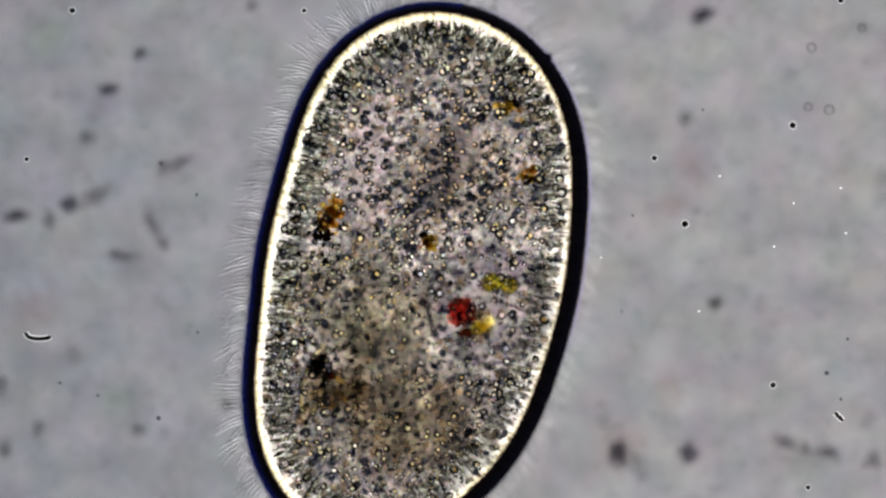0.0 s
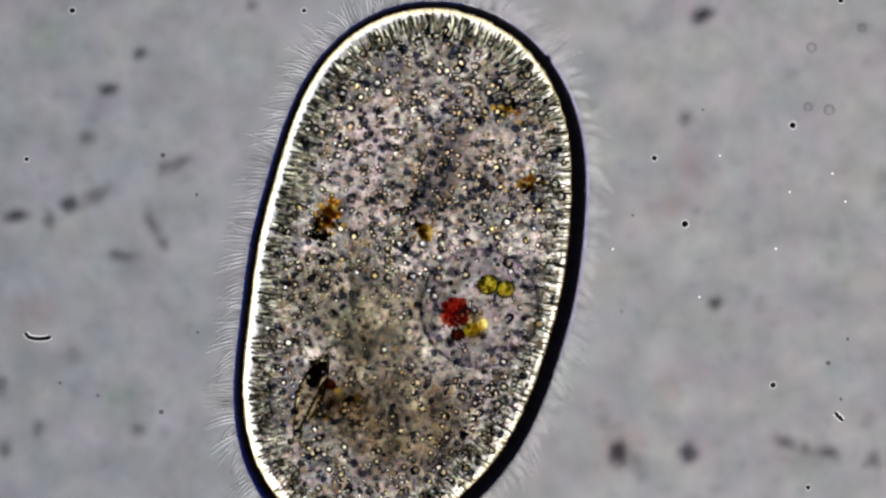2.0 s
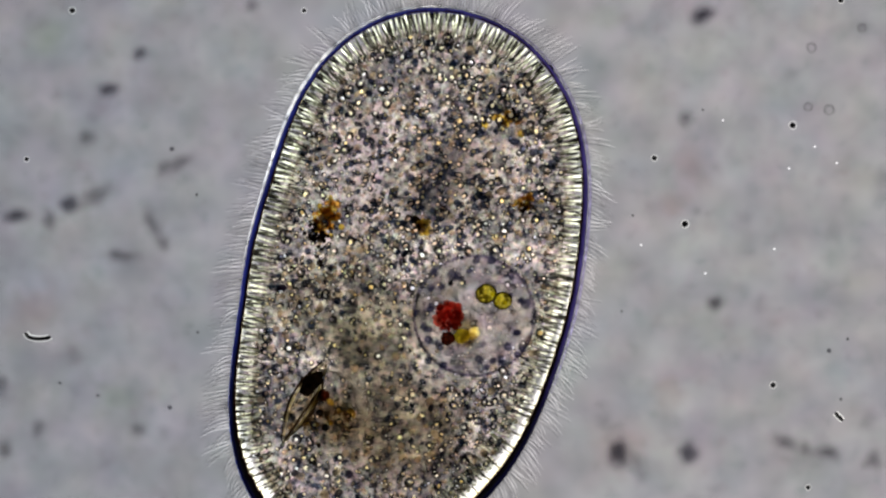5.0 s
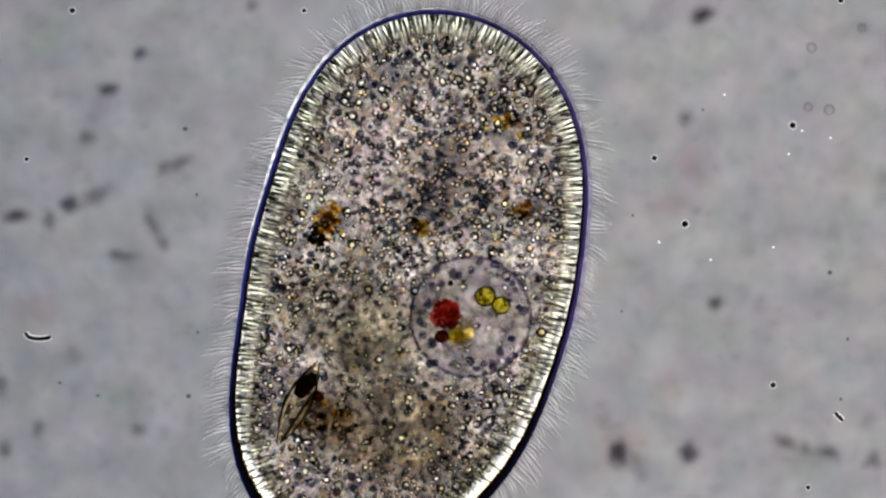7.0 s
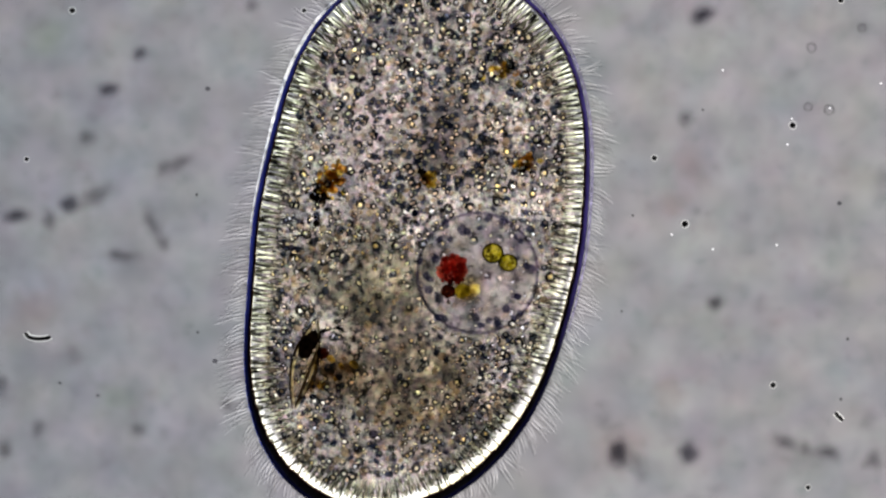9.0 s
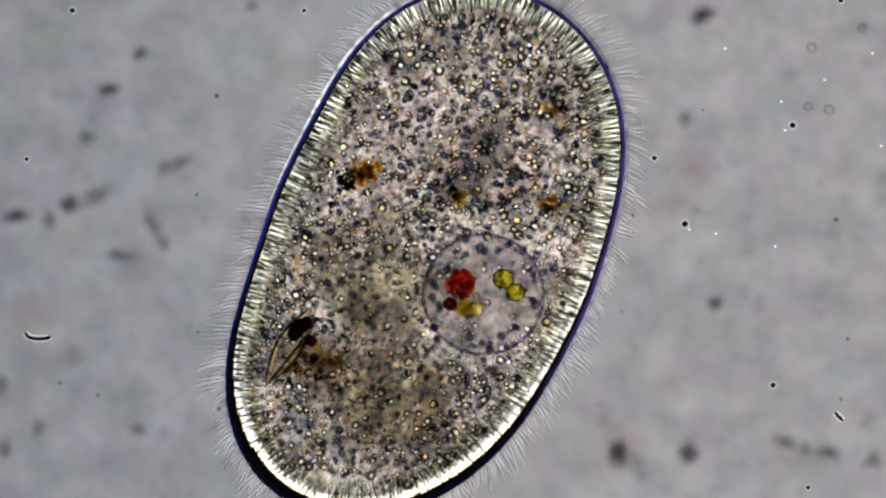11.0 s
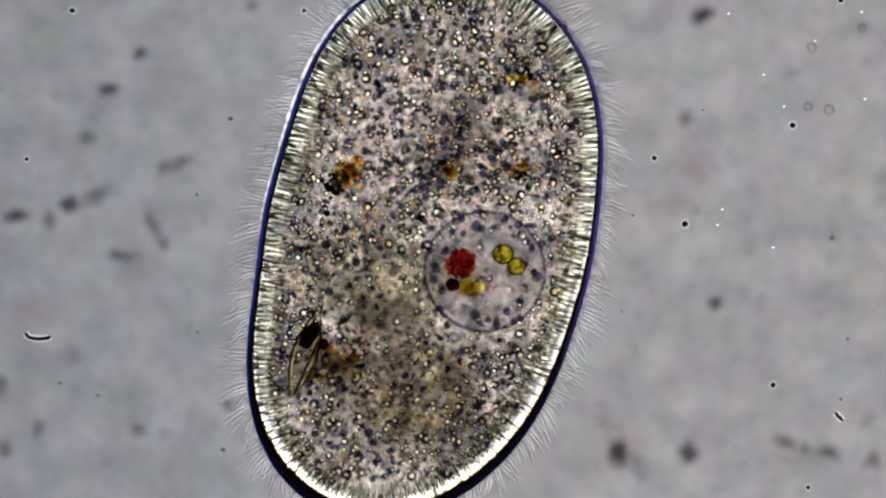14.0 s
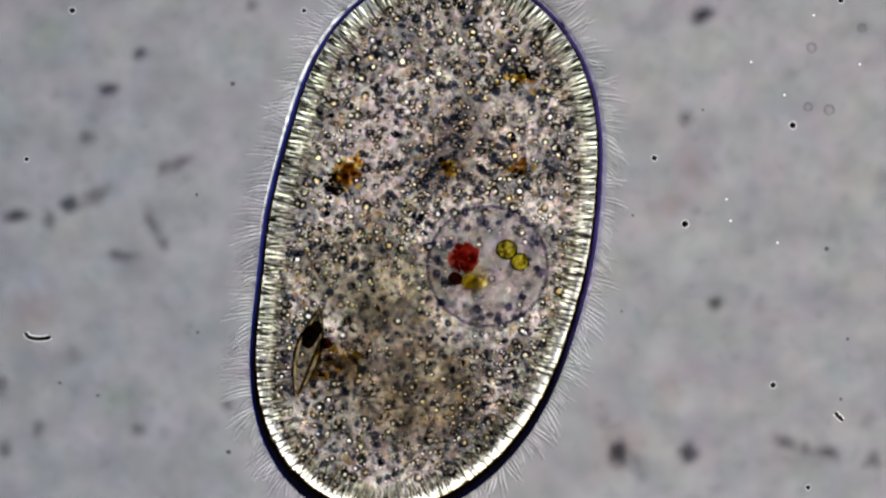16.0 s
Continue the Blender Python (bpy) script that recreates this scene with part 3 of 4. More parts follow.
for i in range(RODS):
    p, along, inward = edge((i + rng.uniform(-0.2, 0.2)) / RODS)
    turn = math.degrees(math.atan2(inward.y, inward.x)) - 90
    under = min(1.0, max(0.0, (around(inward, WHITE_LEFT) - 0.035) / 0.05))
    q = p + inward * (rng.uniform(0.006, 0.024) + 0.05 * under)
    ob = hang("trichocyst", rod_meshes[rng.randrange(6)], None, ciliate)
    rods.append((ob, q, inward, rng.uniform(-0.01, 0.024) - 0.062 * under, turn + rng.uniform(-7, 7)))
    p, along, inward = edge((i + 0.5 + rng.uniform(-0.25, 0.25)) / RODS)
    turn = math.degrees(math.atan2(inward.y, inward.x)) - 90
    q = p + inward * rng.uniform(0.006, 0.036)
    if rng.random() < around(inward, (0.8, 0.95, 0.97, 0.97, 0.85, 0.5, 0.35, 0.5)):
        gaps[i * SECTORS // RODS].add(half_rod(rng.uniform(0.045, 0.1), rng.uniform(0.003, 0.0058), 0.007, 4), place(q.x, q.y, rng.uniform(-0.012, 0.022), turn + rng.uniform(-12, 12)))
for i in range(1250):
    f = rng.random()
    p, along, inward = edge(f)
    turn = math.degrees(math.atan2(inward.y, inward.x)) - 90
    q = p + inward * rng.uniform(0.06, 0.13)
    gaps[int(f * SECTORS)].add(half_rod(rng.uniform(0.02, 0.055), rng.uniform(0.0022, 0.0042), 0.005, 4), place(q.x, q.y, rng.uniform(-0.02, 0.01), turn + rng.uniform(-18, 18)), rng.choice((0, 2, 2, 2, 1, 1, 1)))
for i in range(330):
    f = rng.random()
    p, along, inward = edge(f)
    if rng.random() < around(inward, (0.3, 0.5, 0.5, 0.95, 0.8, 0.2, 0.0, 0.1)):
        turn = math.degrees(math.atan2(inward.y, inward.x)) - 90
        q = p + inward * rng.uniform(0.006, 0.024)
        gaps[int(f * SECTORS)].add(half_rod(rng.uniform(0.025, 0.055), rng.uniform(0.0045, 0.0085), 0.007, 4), place(q.x, q.y, rng.uniform(0.018, 0.03), turn + rng.uniform(-10, 10)))
sectors = []
for i, soup in enumerate(gaps):
    ob = tagged(hang("slit_layer", soup.mesh("slit_layer", ROD_DARK, ROD_THIN, ROD_SHADE), None, ciliate, "fine dark slits and faint rods between the trichocysts"), kind="stuff")
    sectors.append((ob, edge((i + 0.5) / SECTORS)[2]))

# ---- granules ----
rng = random.Random(11)
CAP = dome(8, 2)


def crescent():
    """A curved strip for the painted dark edge of a granule, thick in the middle and thin at its ends."""
    pts = [Vector((math.cos(a), math.sin(a), 0)) for a in [radians(-160 + 320 * i / 10) for i in range(11)]]
    return tube(pts, [0.14 + 0.26 * math.sin(math.pi * (i + 0.3) / 10.6) for i in range(11)], 4)


RINGLET = crescent()


def granule(soup, kind, x, y, z, r):
    """Kinds: 0 refractile bead, its bright core and dark rim painted, 1 dark bead, 2 tan bead, 3 grey bead, 4 fine
    grain, 5 dim bead.
    """
    turn = rng.uniform(0, 360)
    flat = rng.uniform(0.75, 1.0)
    if kind == 0:
        core = rng.choice((0.28, 0.34, 0.4, 0.46, 0.56)) * r
        slip = rng.uniform(0.0, 0.35) * r
        a = rng.uniform(0, 6.283)
        # Pale cap and dark crescent put the bead's refracted light into colour.
        soup.add(CAP, place(x, y, z + 0.004, turn, core, core * flat * rng.uniform(0.65, 1), core * 0.8), 0)
        soup.add(RINGLET, place(x + slip * math.cos(a), y + slip * math.sin(a), z - 0.002, turn, r * 0.9, r * 0.9 * flat, r * 0.8), 1)
    else:
        soup.add(CAP, place(x, y, z, turn, r, r * flat * flat, r * 0.75), kind + 1)
        if kind == 1 and rng.random() < 0.35:
            soup.add(CAP, place(x + 0.2 * r, y + 0.25 * r, z + 0.5 * r, turn, r * 0.35, r * 0.35, r * 0.35), 0)


def scatter(count, gap, deep):
    cells, found, tries = {}, [], 0
    while len(found) < count and tries < 80000:
        tries += 1
        x, y = rng.uniform(-0.85, 0.8), rng.uniform(-1.05, 1.25)
        if inset(x, y) < deep + rng.uniform(-0.015, 0.015):
            continue
        key = (int(x / gap), int(y / gap))
        if any((x - a) ** 2 + (y - b) ** 2 < gap * gap for i in (-1, 0, 1) for j in (-1, 0, 1) for a, b in cells.get((key[0] + i, key[1] + j), ())):
            continue
        cells.setdefault(key, []).append((x, y))
        found.append((x, y))
    return found


def thin(x, y, drifts=1.0):
    """Share of the granules that stay away: over the pale nucleus, the vacuole and the dim middle, and in drifts elsewhere."""
    a = math.hypot((x + 0.235 - 0.14 * (y - 0.5)) / 0.1, (y - 0.5) / 0.32)
    b = math.hypot((x - 0.22) / 0.27, (y + 0.15) / 0.27)
    c = math.hypot((x + 0.2) / 0.36, (y + 0.36) / 0.32)
    d = math.hypot((x + 0.17) / 0.34, (y + 0.62) / 0.24)
    drift = 0.5 + 0.9 * noise.noise(Vector((x * 4.5, y * 4.5, 3.1))) + 0.6 * noise.noise(Vector((x * 11, y * 11, 7.7)))
    return max(0.45 * (a < 1), 0.5 * min(1.0, max(0.0, (1.15 - d) / 0.4)), 0.6 * (b < 1), 0.85 * min(1.0, max(0.0, (1.15 - c) / 0.35)), 0.55 * drifts * min(1.0, max(0.0, drift)) * (inset(x, y) > 0.16))


MATS = (CORE, RING, BEAD, TAN, GREY, FINE, BEAD_DEEP)
swarm = [Soup() for _ in range(6)]
spots = [p for p in scatter(2900, 0.0185, 0.115) if rng.random() > thin(*p)]
spots.sort(key=lambda p: math.hypot(p[0] - 0.0, p[1] - 0.45))
granule_meshes = []
for k in range(12):
    soup = Soup()
    granule(soup, (0, 0, 0, 0, 1, 1, 1, 1, 1, 2, 2, 3)[k], 0, 0, 0, (0.0125, 0.014, 0.0165, 0.0115, 0.0135, 0.019, 0.016, 0.021, 0.014, 0.013, 0.016, 0.014)[k])
    if k in (5, 7, 8):
        granule(soup, 1, 0.02, 0.007 * (k - 6), -0.004, 0.0145)
    granule_meshes.append(soup.mesh("granule", *MATS))
drifting = []
for n, (x, y) in enumerate(spots):
    z = 0.03 + rng.uniform(-0.09, 0.045)
    if n < 300:
        ob = hang("granule", granule_meshes[rng.randrange(12)], None, ciliate)
        ob.matrix_basis = place(x, y, z, rng.uniform(0, 360))
        drifting.append((ob, x, y, z))
    else:
        kind = rng.choices((0, 1, 2, 3), (40, 36, 12, 12) if x > -0.05 and y > 0.2 else (42, 31, 14, 13) if y > -0.35 else (38, 38, 14, 10))[0]
        granule(swarm[rng.randrange(6)], kind, x, y, z, rng.choice((0.0075, 0.0095, 0.0115, 0.0135, 0.016, 0.02)) * rng.uniform(0.9, 1.1) * (1.15 if kind == 1 and y > 0.5 else 1.0))
# Out of the plane of sharpness: beads and pale grains deeper in the cell.
for x, y in scatter(900, 0.03, 0.11):
    if rng.random() > 0.6 * thin(x, y):
        granule(swarm[rng.randrange(6)], rng.choices((0, 5, 2, 3), (24, 42, 18, 16))[0], x, y, rng.uniform(-0.18, -0.05), rng.uniform(0.011, 0.021))
for x, y in scatter(560, 0.04, 0.14):
    deep = math.hypot((x + 0.2) / 0.42, (y + 0.36) / 0.4) < 1 or y < -0.45
    if deep or rng.random() < 0.4:
        granule(swarm[rng.randrange(6)], rng.choice((5, 5, 5, 1, 2, 3)), x, y, rng.uniform(-0.19, -0.09), rng.uniform(0.014, 0.024))
for x, y in scatter(6400, 0.0102, 0.085):
    if rng.random() > 0.9 * thin(x, y, 0.25):
        granule(swarm[rng.randrange(6)], 0 if rng.random() < 0.17 else 4, x, y, rng.uniform(-0.08, 0.02), rng.uniform(0.005, 0.0105))
r4 = random.Random(77)
for n in range(420):
    a, d = r4.uniform(0, 2 * math.pi), math.sqrt(r4.random())
    x, y = -0.2 + 0.42 * d * math.cos(a), -0.2 + 0.4 * d * math.sin(a)
    if math.hypot(x - 0.22, y + 0.15) > 0.29:
        granule(swarm[r4.randrange(6)], r4.choices((0, 5, 4, 3), (30, 34, 26, 10))[0], x, y, r4.uniform(-0.1, 0.0), r4.uniform(0.007, 0.015))
swarms = [tagged(hang("granule_swarm", s.mesh("granule_swarm", *MATS), None, ciliate, "dense swarm of tiny refractile and dark granules"), kind="stuff") for s in swarm]


# ---- the pale nucleus ----
def nucleus():
    ob = hang("nucleus", lump("nucleus", 0.085, 0.3, 0.03, 0.25, 1.6, 3, NUCLEUS, 28, 12, True), None, ciliate, "pale pinkish smooth nucleus under the granules")
    ob.matrix_basis = place(-0.235, 0.5, -0.07, -8)


nucleus()


# ---- the food vacuole with its algae ----
def vacuole():
    alga_spots = [shape_mesh("alga_spot", CAP, mat) for mat in (CREAM, OLIVE, YELLOW)]
    vac = hang("food_vacuole", lump("food_vacuole", 0.27, 0.27, 0.035, 0.03, 1.5, 2, FLUID, 48, 10, True), None, ciliate, "round clear greyish food vacuole with coloured algae")
    hang("membrane", shape_mesh("membrane", hoop(0.264, 0.008, 72, 6), SKIN), None, vac, "thin dark grey vacuole membrane")
    hang("membrane_fringe", shape_mesh("membrane_fringe", hoop(0.281, 0.0065, 72, 6, True), SKIN_PALE), None, vac, "pale outer fringe of the membrane")
    for k, (x, y, r, f) in enumerate(((-0.09, 0.02, 0.1, 0.85), (0.09, 0.05, 0.085, 0.8), (0.06, -0.13, 0.085, 0.7), (-0.05, 0.17, 0.07, 0.6), (0.17, -0.04, 0.06, 1.2))):
        ob = hang("pale_lobe", lump("pale_lobe", r, r * f, 0.012, 0.25, 1.6, k + 40, LOBE, 20, 8, True), None, vac, "pale cloudy lobe of the vacuole")
        ob.matrix_basis = place(x, y, 0.012 + 0.0011 * k, 25 * k)
    ob = hang("ochre_cloud", lump("ochre_cloud", 0.095, 0.08, 0.008, 0.25, 1.6, 51, CLOUD, 20, 8, True), None, vac, "ochre yellow cloud round the beads")
    ob.matrix_basis = place(-0.06, -0.06, 0.022, 20)
    ob = hang("red_alga", lump("red_alga", 0.06, 0.056, 0.03, 0.42, 2.2, 15, RED, 26, 10, True), None, vac, "crimson clustered alga")
    ob.matrix_basis = place(-0.105, 0.036, 0.03)
    r2 = random.Random(5)
    lobe_meshes = [lump("alga_lobe", 1, 1, 0.5, 0.2, 1.5, k + 60, mat, 12, 6, True) for k, mat in enumerate((RED, RED_DARK, RED_PALE, RED_DARK, RED_PALE))]
    for k in range(34):
        a, d = 2.4 * k, 0.064 * math.sqrt((k + 0.5) / 34)
        r = r2.uniform(0.009, 0.018)
        ob = hang("alga_lobe", lobe_meshes[(1, 3, 0, 1)[k % 4] if math.sin(a) - 0.5 * math.cos(a) < -0.1 else (2, 0, 1, 4, 0)[k % 5]], None, vac)
        ob.matrix_basis = place(-0.105 + d * math.cos(a), 0.036 + d * math.sin(a), 0.05 + 0.0012 * k, r2.uniform(0, 360), r, r * r2.uniform(0.7, 1), r)
    for x, y, r in ((0.082, 0.074, 0.043), (0.14, 0.02, 0.038)):
        body = hang("yellow_alga", lump("yellow_alga", r, r * 0.93, r * 0.6, 0.14, 2.5, x * 30, YELLOW, 18, 10, True), None, vac, "yellow-green round alga")
        body.matrix_basis = place(x, y, 0.03)
        rim = hang("alga_wall", shape_mesh("alga_wall", hoop(r, 0.0055, 28, 6), OLIVE), None, vac, "dark olive alga wall")
        rim.matrix_basis = place(x, y, 0.034, 0, 1, 0.93, 1)
        # Cream caps paint the alga's bright highlights; olive ones are its dark blotches.
        for k in range(10):
            a, d = 2.4 * k + x * 20, r * 0.8 * math.sqrt((k + 0.3) / 10)
            g = r * r2.uniform(0.18, 0.36)
            ob = hang("alga_spot", alga_spots[(0, 1, 0, 1, 1, 0, 1, 2, 1, 1)[k] if r > 0.04 else (0, 2, 0, 0, 1, 2, 0, 1, 2, 0)[k]], None, vac)
            ob.matrix_basis = place(x + d * math.cos(a), y + d * math.sin(a), 0.03 + r * 0.58, r2.uniform(0, 180), g, g * r2.uniform(0.6, 1), g * 0.6)
    ob = hang("maroon_bead", lump("maroon_bead", 0.034, 0.03, 0.02, 0.1, 2, 6, MAROON, 14, 8, True), None, vac, "dark maroon bead")
    ob.matrix_basis = place(-0.142, -0.055, 0.035)
    ob = hang("olive_bead", lump("olive_bead", 0.038, 0.03, 0.02, 0.2, 2, 8, YELLOW, 14, 8, True), None, vac, "olive yellow bead")
    ob.matrix_basis = place(-0.08, -0.066, 0.03)
    ob = hang("cream_patch", lump("cream_patch", 0.03, 0.024, 0.012, 0.3, 2, 19, CREAM, 14, 8, True), None, vac, "cream yellow patch beside the beads")
    ob.matrix_basis = place(-0.03, -0.07, 0.026, 30)
    ob = hang("brown_smear", lump("brown_smear", 0.034, 0.026, 0.012, 0.35, 2, 4, BROWN, 16, 8, True), None, vac, "ochre smear between the algae")
    ob.matrix_basis = place(-0.06, -0.085, 0.026)
    r2 = random.Random(9)
    dark = lump("vacuole_granule", 1, 1, 0.6, 0.3, 1.5, 3, VAC_BEAD, 10, 6, True)
    for k in range(34):
        a, d = 2.4 * k + r2.uniform(-0.3, 0.3), 0.262 * math.sqrt(r2.uniform(0.5, 1))
        if math.hypot(d * math.cos(a) - 0.0, d * math.sin(a)) < 0.12:
            continue
        s = r2.uniform(0.012, 0.024)
        ob = hang("vacuole_granule", dark, None, vac)
        ob.matrix_basis = place(d * math.cos(a), d * math.sin(a), r2.uniform(0.012, 0.03), r2.uniform(0, 360), s, s * r2.uniform(0.7, 1.3), s * 0.6)
    return vac


food_vacuole = vacuole()


# ---- the swallowed diatom with its black inclusion ----
def swallowed_diatom():
    shell = hang("diatom", lump("diatom", 0.05, 0.19, 0.02, 0.05, 1.2, 4, SHELL, 24, 10, True), None, ciliate, "swallowed spindle-shaped diatom shell, yellowish brown")
    # The shell's yellow gleam is built in as pale lines inside its edges.
    for side, mat, name, shift in ((-1, SHELL_EDGE, "diatom_edge", 0), (1, SHELL_EDGE, "diatom_edge", 0), (-1, SHELL_GLEAM, "diatom_gleam", 0.011), (0.55, SHELL_GLEAM, "diatom_gleam", 0.0101)):
        pts = [Vector((side * 0.056 * math.sin(math.pi * (0.02 + 0.96 * i / 24)) + shift, -0.205 + 0.41 * i / 24, 0.02 + shift)) for i in range(25)]
        hang(name, shape_mesh(name, tube(pts, [((0.0046 if shift else 0.0064) + 0.0016 * math.sin(i * 1.3)) * (0.3 + 0.7 * math.sin(math.pi * (i + 0.5) / 25)) for i in range(25)], 6, False, shift > 0), mat), None, shell, "dark brown edge of the shell" if not shift else "painted yellow gleam along the shell edge")
    pts = [Vector((0.02 + 0.03 * (i / 16 - 0.4), -0.19 + 0.26 * i / 16, 0.03)) for i in range(17)]
    hang("diatom_rib", shape_mesh("diatom_rib", tube(pts, [0.006] * 17, 6), SHELL_EDGE), None, shell, "dark brown rib")
    pts = [Vector((0.1 + 0.165 * math.cos(a), 0.01 + 0.175 * math.sin(a), 0.02)) for a in [radians(118 - 150 * i / 20) for i in range(21)]]
    crescent_part = hang("pale_crescent", shape_mesh("pale_crescent", tube(pts, [0.005 + 0.027 * math.sin(math.pi * i / 20) for i in range(21)], 7, False, True), CRESCENT), None, shell, "pale crescent of the food vacuole beside the shell")
    fan = hang("brown_fan", lump("brown_fan", 0.24, 0.21, 0.02, 0.3, 1.5, 12, FAN, 24, 8, True), None, shell, "fan of brown and ochre digested food beside the shell")
    fan.matrix_basis = place(0.15, 0.0, -0.03)
    r2 = random.Random(31)
    streak_meshes = [shape_mesh("brown_streak", CAP, mat) for mat in (BROWN, OCHRE, MAROON)]
    for k in range(30):
        f, a = math.sqrt(r2.uniform(0.06, 1)), radians(r2.uniform(-92, -8))
        x, y = 0.03 + 0.2 * f * math.cos(a), 0.08 + 0.19 * f * math.sin(a)
        w = r2.uniform(0.008, 0.017)
        ob = hang("brown_streak", r2.choices(streak_meshes, (6, 3, 0))[0], None, shell)
        ob.matrix_basis = place(x, y, r2.uniform(-0.09, -0.02), math.degrees(a) + r2.uniform(-35, 35), w * r2.uniform(1.3, 2.4), w, w * 0.5)
    ob = hang("black_inclusion", lump("black_inclusion", 0.036, 0.066, 0.03, 0.26, 1.6, 5, BLACK, 20, 12, True), None, shell, "black oblong inclusion")
    ob.matrix_basis = place(-0.004, 0.085, 0.03, -15)
    ob = hang("maroon_inclusion", lump("maroon_inclusion", 0.028, 0.025, 0.02, 0.12, 2, 7, MAROON, 14, 8, True), None, shell, "dark maroon bead")
    ob.matrix_basis = place(0.066, 0.064, 0.03)
    return shell, crescent_part


diatom, pale_crescent = swallowed_diatom()


def food_heap(name, label, count, wide, long, grains, shares, size, darks=0, lean=(0, 0), loose=0.6):
    """A loose heap of food grains; the black ones are a part of their own."""
    r3 = random.Random(len(label) * 7 + count)
    soup = Soup()
    for n in range(count):
        s3 = r3.uniform(*size)
        soup.add(CAP, place(r3.gauss(0, wide), r3.gauss(0, long), r3.uniform(-0.012, 0.012), r3.uniform(0, 180), s3, s3 * r3.uniform(0.7, 1), s3 * 0.6), r3.choices(range(len(grains)), shares)[0])
    heap = hang(name, soup.mesh(name, *grains), None, ciliate, label)
    black = [lump("black_grain", 1, 1, 0.6, 0.3, 1.5, k + 70, BLACK, 9, 6, True) for k in range(3)] if darks else []
    for n in range(darks):
        s3 = r3.uniform(*size) * 0.85
        grain_part = hang("black_grain", black[n % 3], None, heap)
        grain_part.matrix_basis = place(lean[0] + r3.gauss(0, wide * loose), lean[1] + r3.gauss(0, long * loose), r3.uniform(0.0, 0.016), r3.uniform(0, 360), s3, s3 * r3.uniform(0.7, 1), s3)
    return heap


brown_food = food_heap("orange_food", "orange brown food remnant with black grains", 60, 0.027, 0.036, (ORANGE, BROWN, OCHRE), (6, 0.5, 4), (0.009, 0.02), 24, (-0.045, -0.07), 1.1)
mid_food = food_heap("brown_food", "small brown food remnant", 30, 0.018, 0.018, (ORANGE, BROWN, OCHRE), (2, 1.5, 5), (0.009, 0.018), 3, (-0.02, 0.03))
amber_food = food_heap("amber_food", "small amber food remnant with dark grains", 32, 0.021, 0.022, (ORANGE, BROWN, OCHRE), (3, 3, 2), (0.009, 0.017), 6, (-0.01, -0.025))
upper_food = food_heap("ochre_food", "faint ochre food remnant", 26, 0.034, 0.024, (BROWN, ORANGE, OCHRE), (5, 0.4, 4), (0.01, 0.02), 4, (0.03, 0.03))
upper_food.matrix_basis = place(0.38, 0.71, -0.03)
dim_food = hang("dim_food_mass", lump("dim_food_mass", 0.52, 0.42, 0.02, 0.3, 1.3, 14, HAZE, 36, 8, True), None, ciliate, "dim olive brown mass of digested food")
olive_food = hang("olive_food_mass", lump("olive_food_mass", 0.34, 0.28, 0.02, 0.3, 1.3, 18, OLIVE_HAZE, 36, 8, True), None, ciliate, "thin olive mass of digested food")
olive_food.matrix_basis = place(-0.2, -0.27, -0.16, 20)
brown_cloud = hang("brown_cloud", lump("brown_cloud", 0.36, 0.33, 0.02, 0.3, 1.3, 27, CLOUD_HAZE, 36, 8, True), None, ciliate, "thin greyish brown cloud in the endoplasm")
brown_cloud.matrix_basis = place(0.12, 0.42, -0.14, 10)
olive_cloud = hang("olive_cloud", lump("olive_cloud", 0.42, 0.36, 0.02, 0.3, 1.3, 33, OLIVE_CLOUD, 36, 8, True), None, ciliate, "thin olive grey cloud in the endoplasm")
olive_cloud.matrix_basis = place(-0.36, -0.14, -0.2, 15)
dim_food.matrix_basis = place(-0.1, -0.66, -0.12, -12)

# ---- cilia ----
CILIA = 300
cilia = []
rng = random.Random(21)


def cilium_mesh(long, bend, thick):
    pts = []
    for i in range(9):
        f = i / 8
        pts.append(Vector((bend * long * f ** 2, long * f * (1 - 0.25 * abs(bend) * f), 0.01 * math.sin(2.4 * f))))
    soup, slim = Soup(), [thick * (1 - 0.75 * i / 8) for i in range(9)]
    for m in (Matrix.Identity(4), place(-0.011 * math.copysign(1, bend), 0, 0.012, 7 * math.copysign(1, bend), 1, 0.82, 1)):
        soup.add(tube(pts, slim, 4, False, True), m, 0)
        # Dark twin beside the hair, in place of its shadow line.
        soup.add(tube(pts, slim, 4, False, True), Matrix.Translation((0.0085, -0.002, -0.006)) @ m, 1)
    return soup.mesh("cilium", HAIR, HAIR_SHADE)


cilium_meshes = [cilium_mesh(l, b, t) for l, b, t in ((0.132, 0.2, 0.0038), (0.104, 0.34, 0.0042), (0.148, 0.1, 0.0036), (0.088, 0.26, 0.0044), (0.118, -0.08, 0.0038))]
cilium_mirrors = [cilium_mesh(l, -b, t) for l, b, t in ((0.132, 0.2, 0.0038), (0.104, 0.34, 0.0042), (0.148, 0.1, 0.0036), (0.088, 0.26, 0.0044), (0.118, -0.08, 0.0038))]
for i in range(CILIA):
    s = (i + rng.uniform(-0.35, 0.35)) / CILIA
    p, along, inward = edge(s)
    out = math.degrees(math.atan2(-inward.y, -inward.x)) - 90
    right = -inward.x > 0
    ob = hang("cilium", (cilium_mirrors if not right else cilium_meshes)[rng.randrange(5)], None, ciliate)
    ob.scale = (1, 1 + 0.3 * max(0.0, -inward.y) ** 2, 1)
    lean = (-12 if right else 12) * (1 - max(0, -inward.y) ** 2)
    cilia.append((ob, p - 0.002 * inward, out + lean + rng.uniform(-15, 15), s, rng.uniform(-0.05, 0.05)))


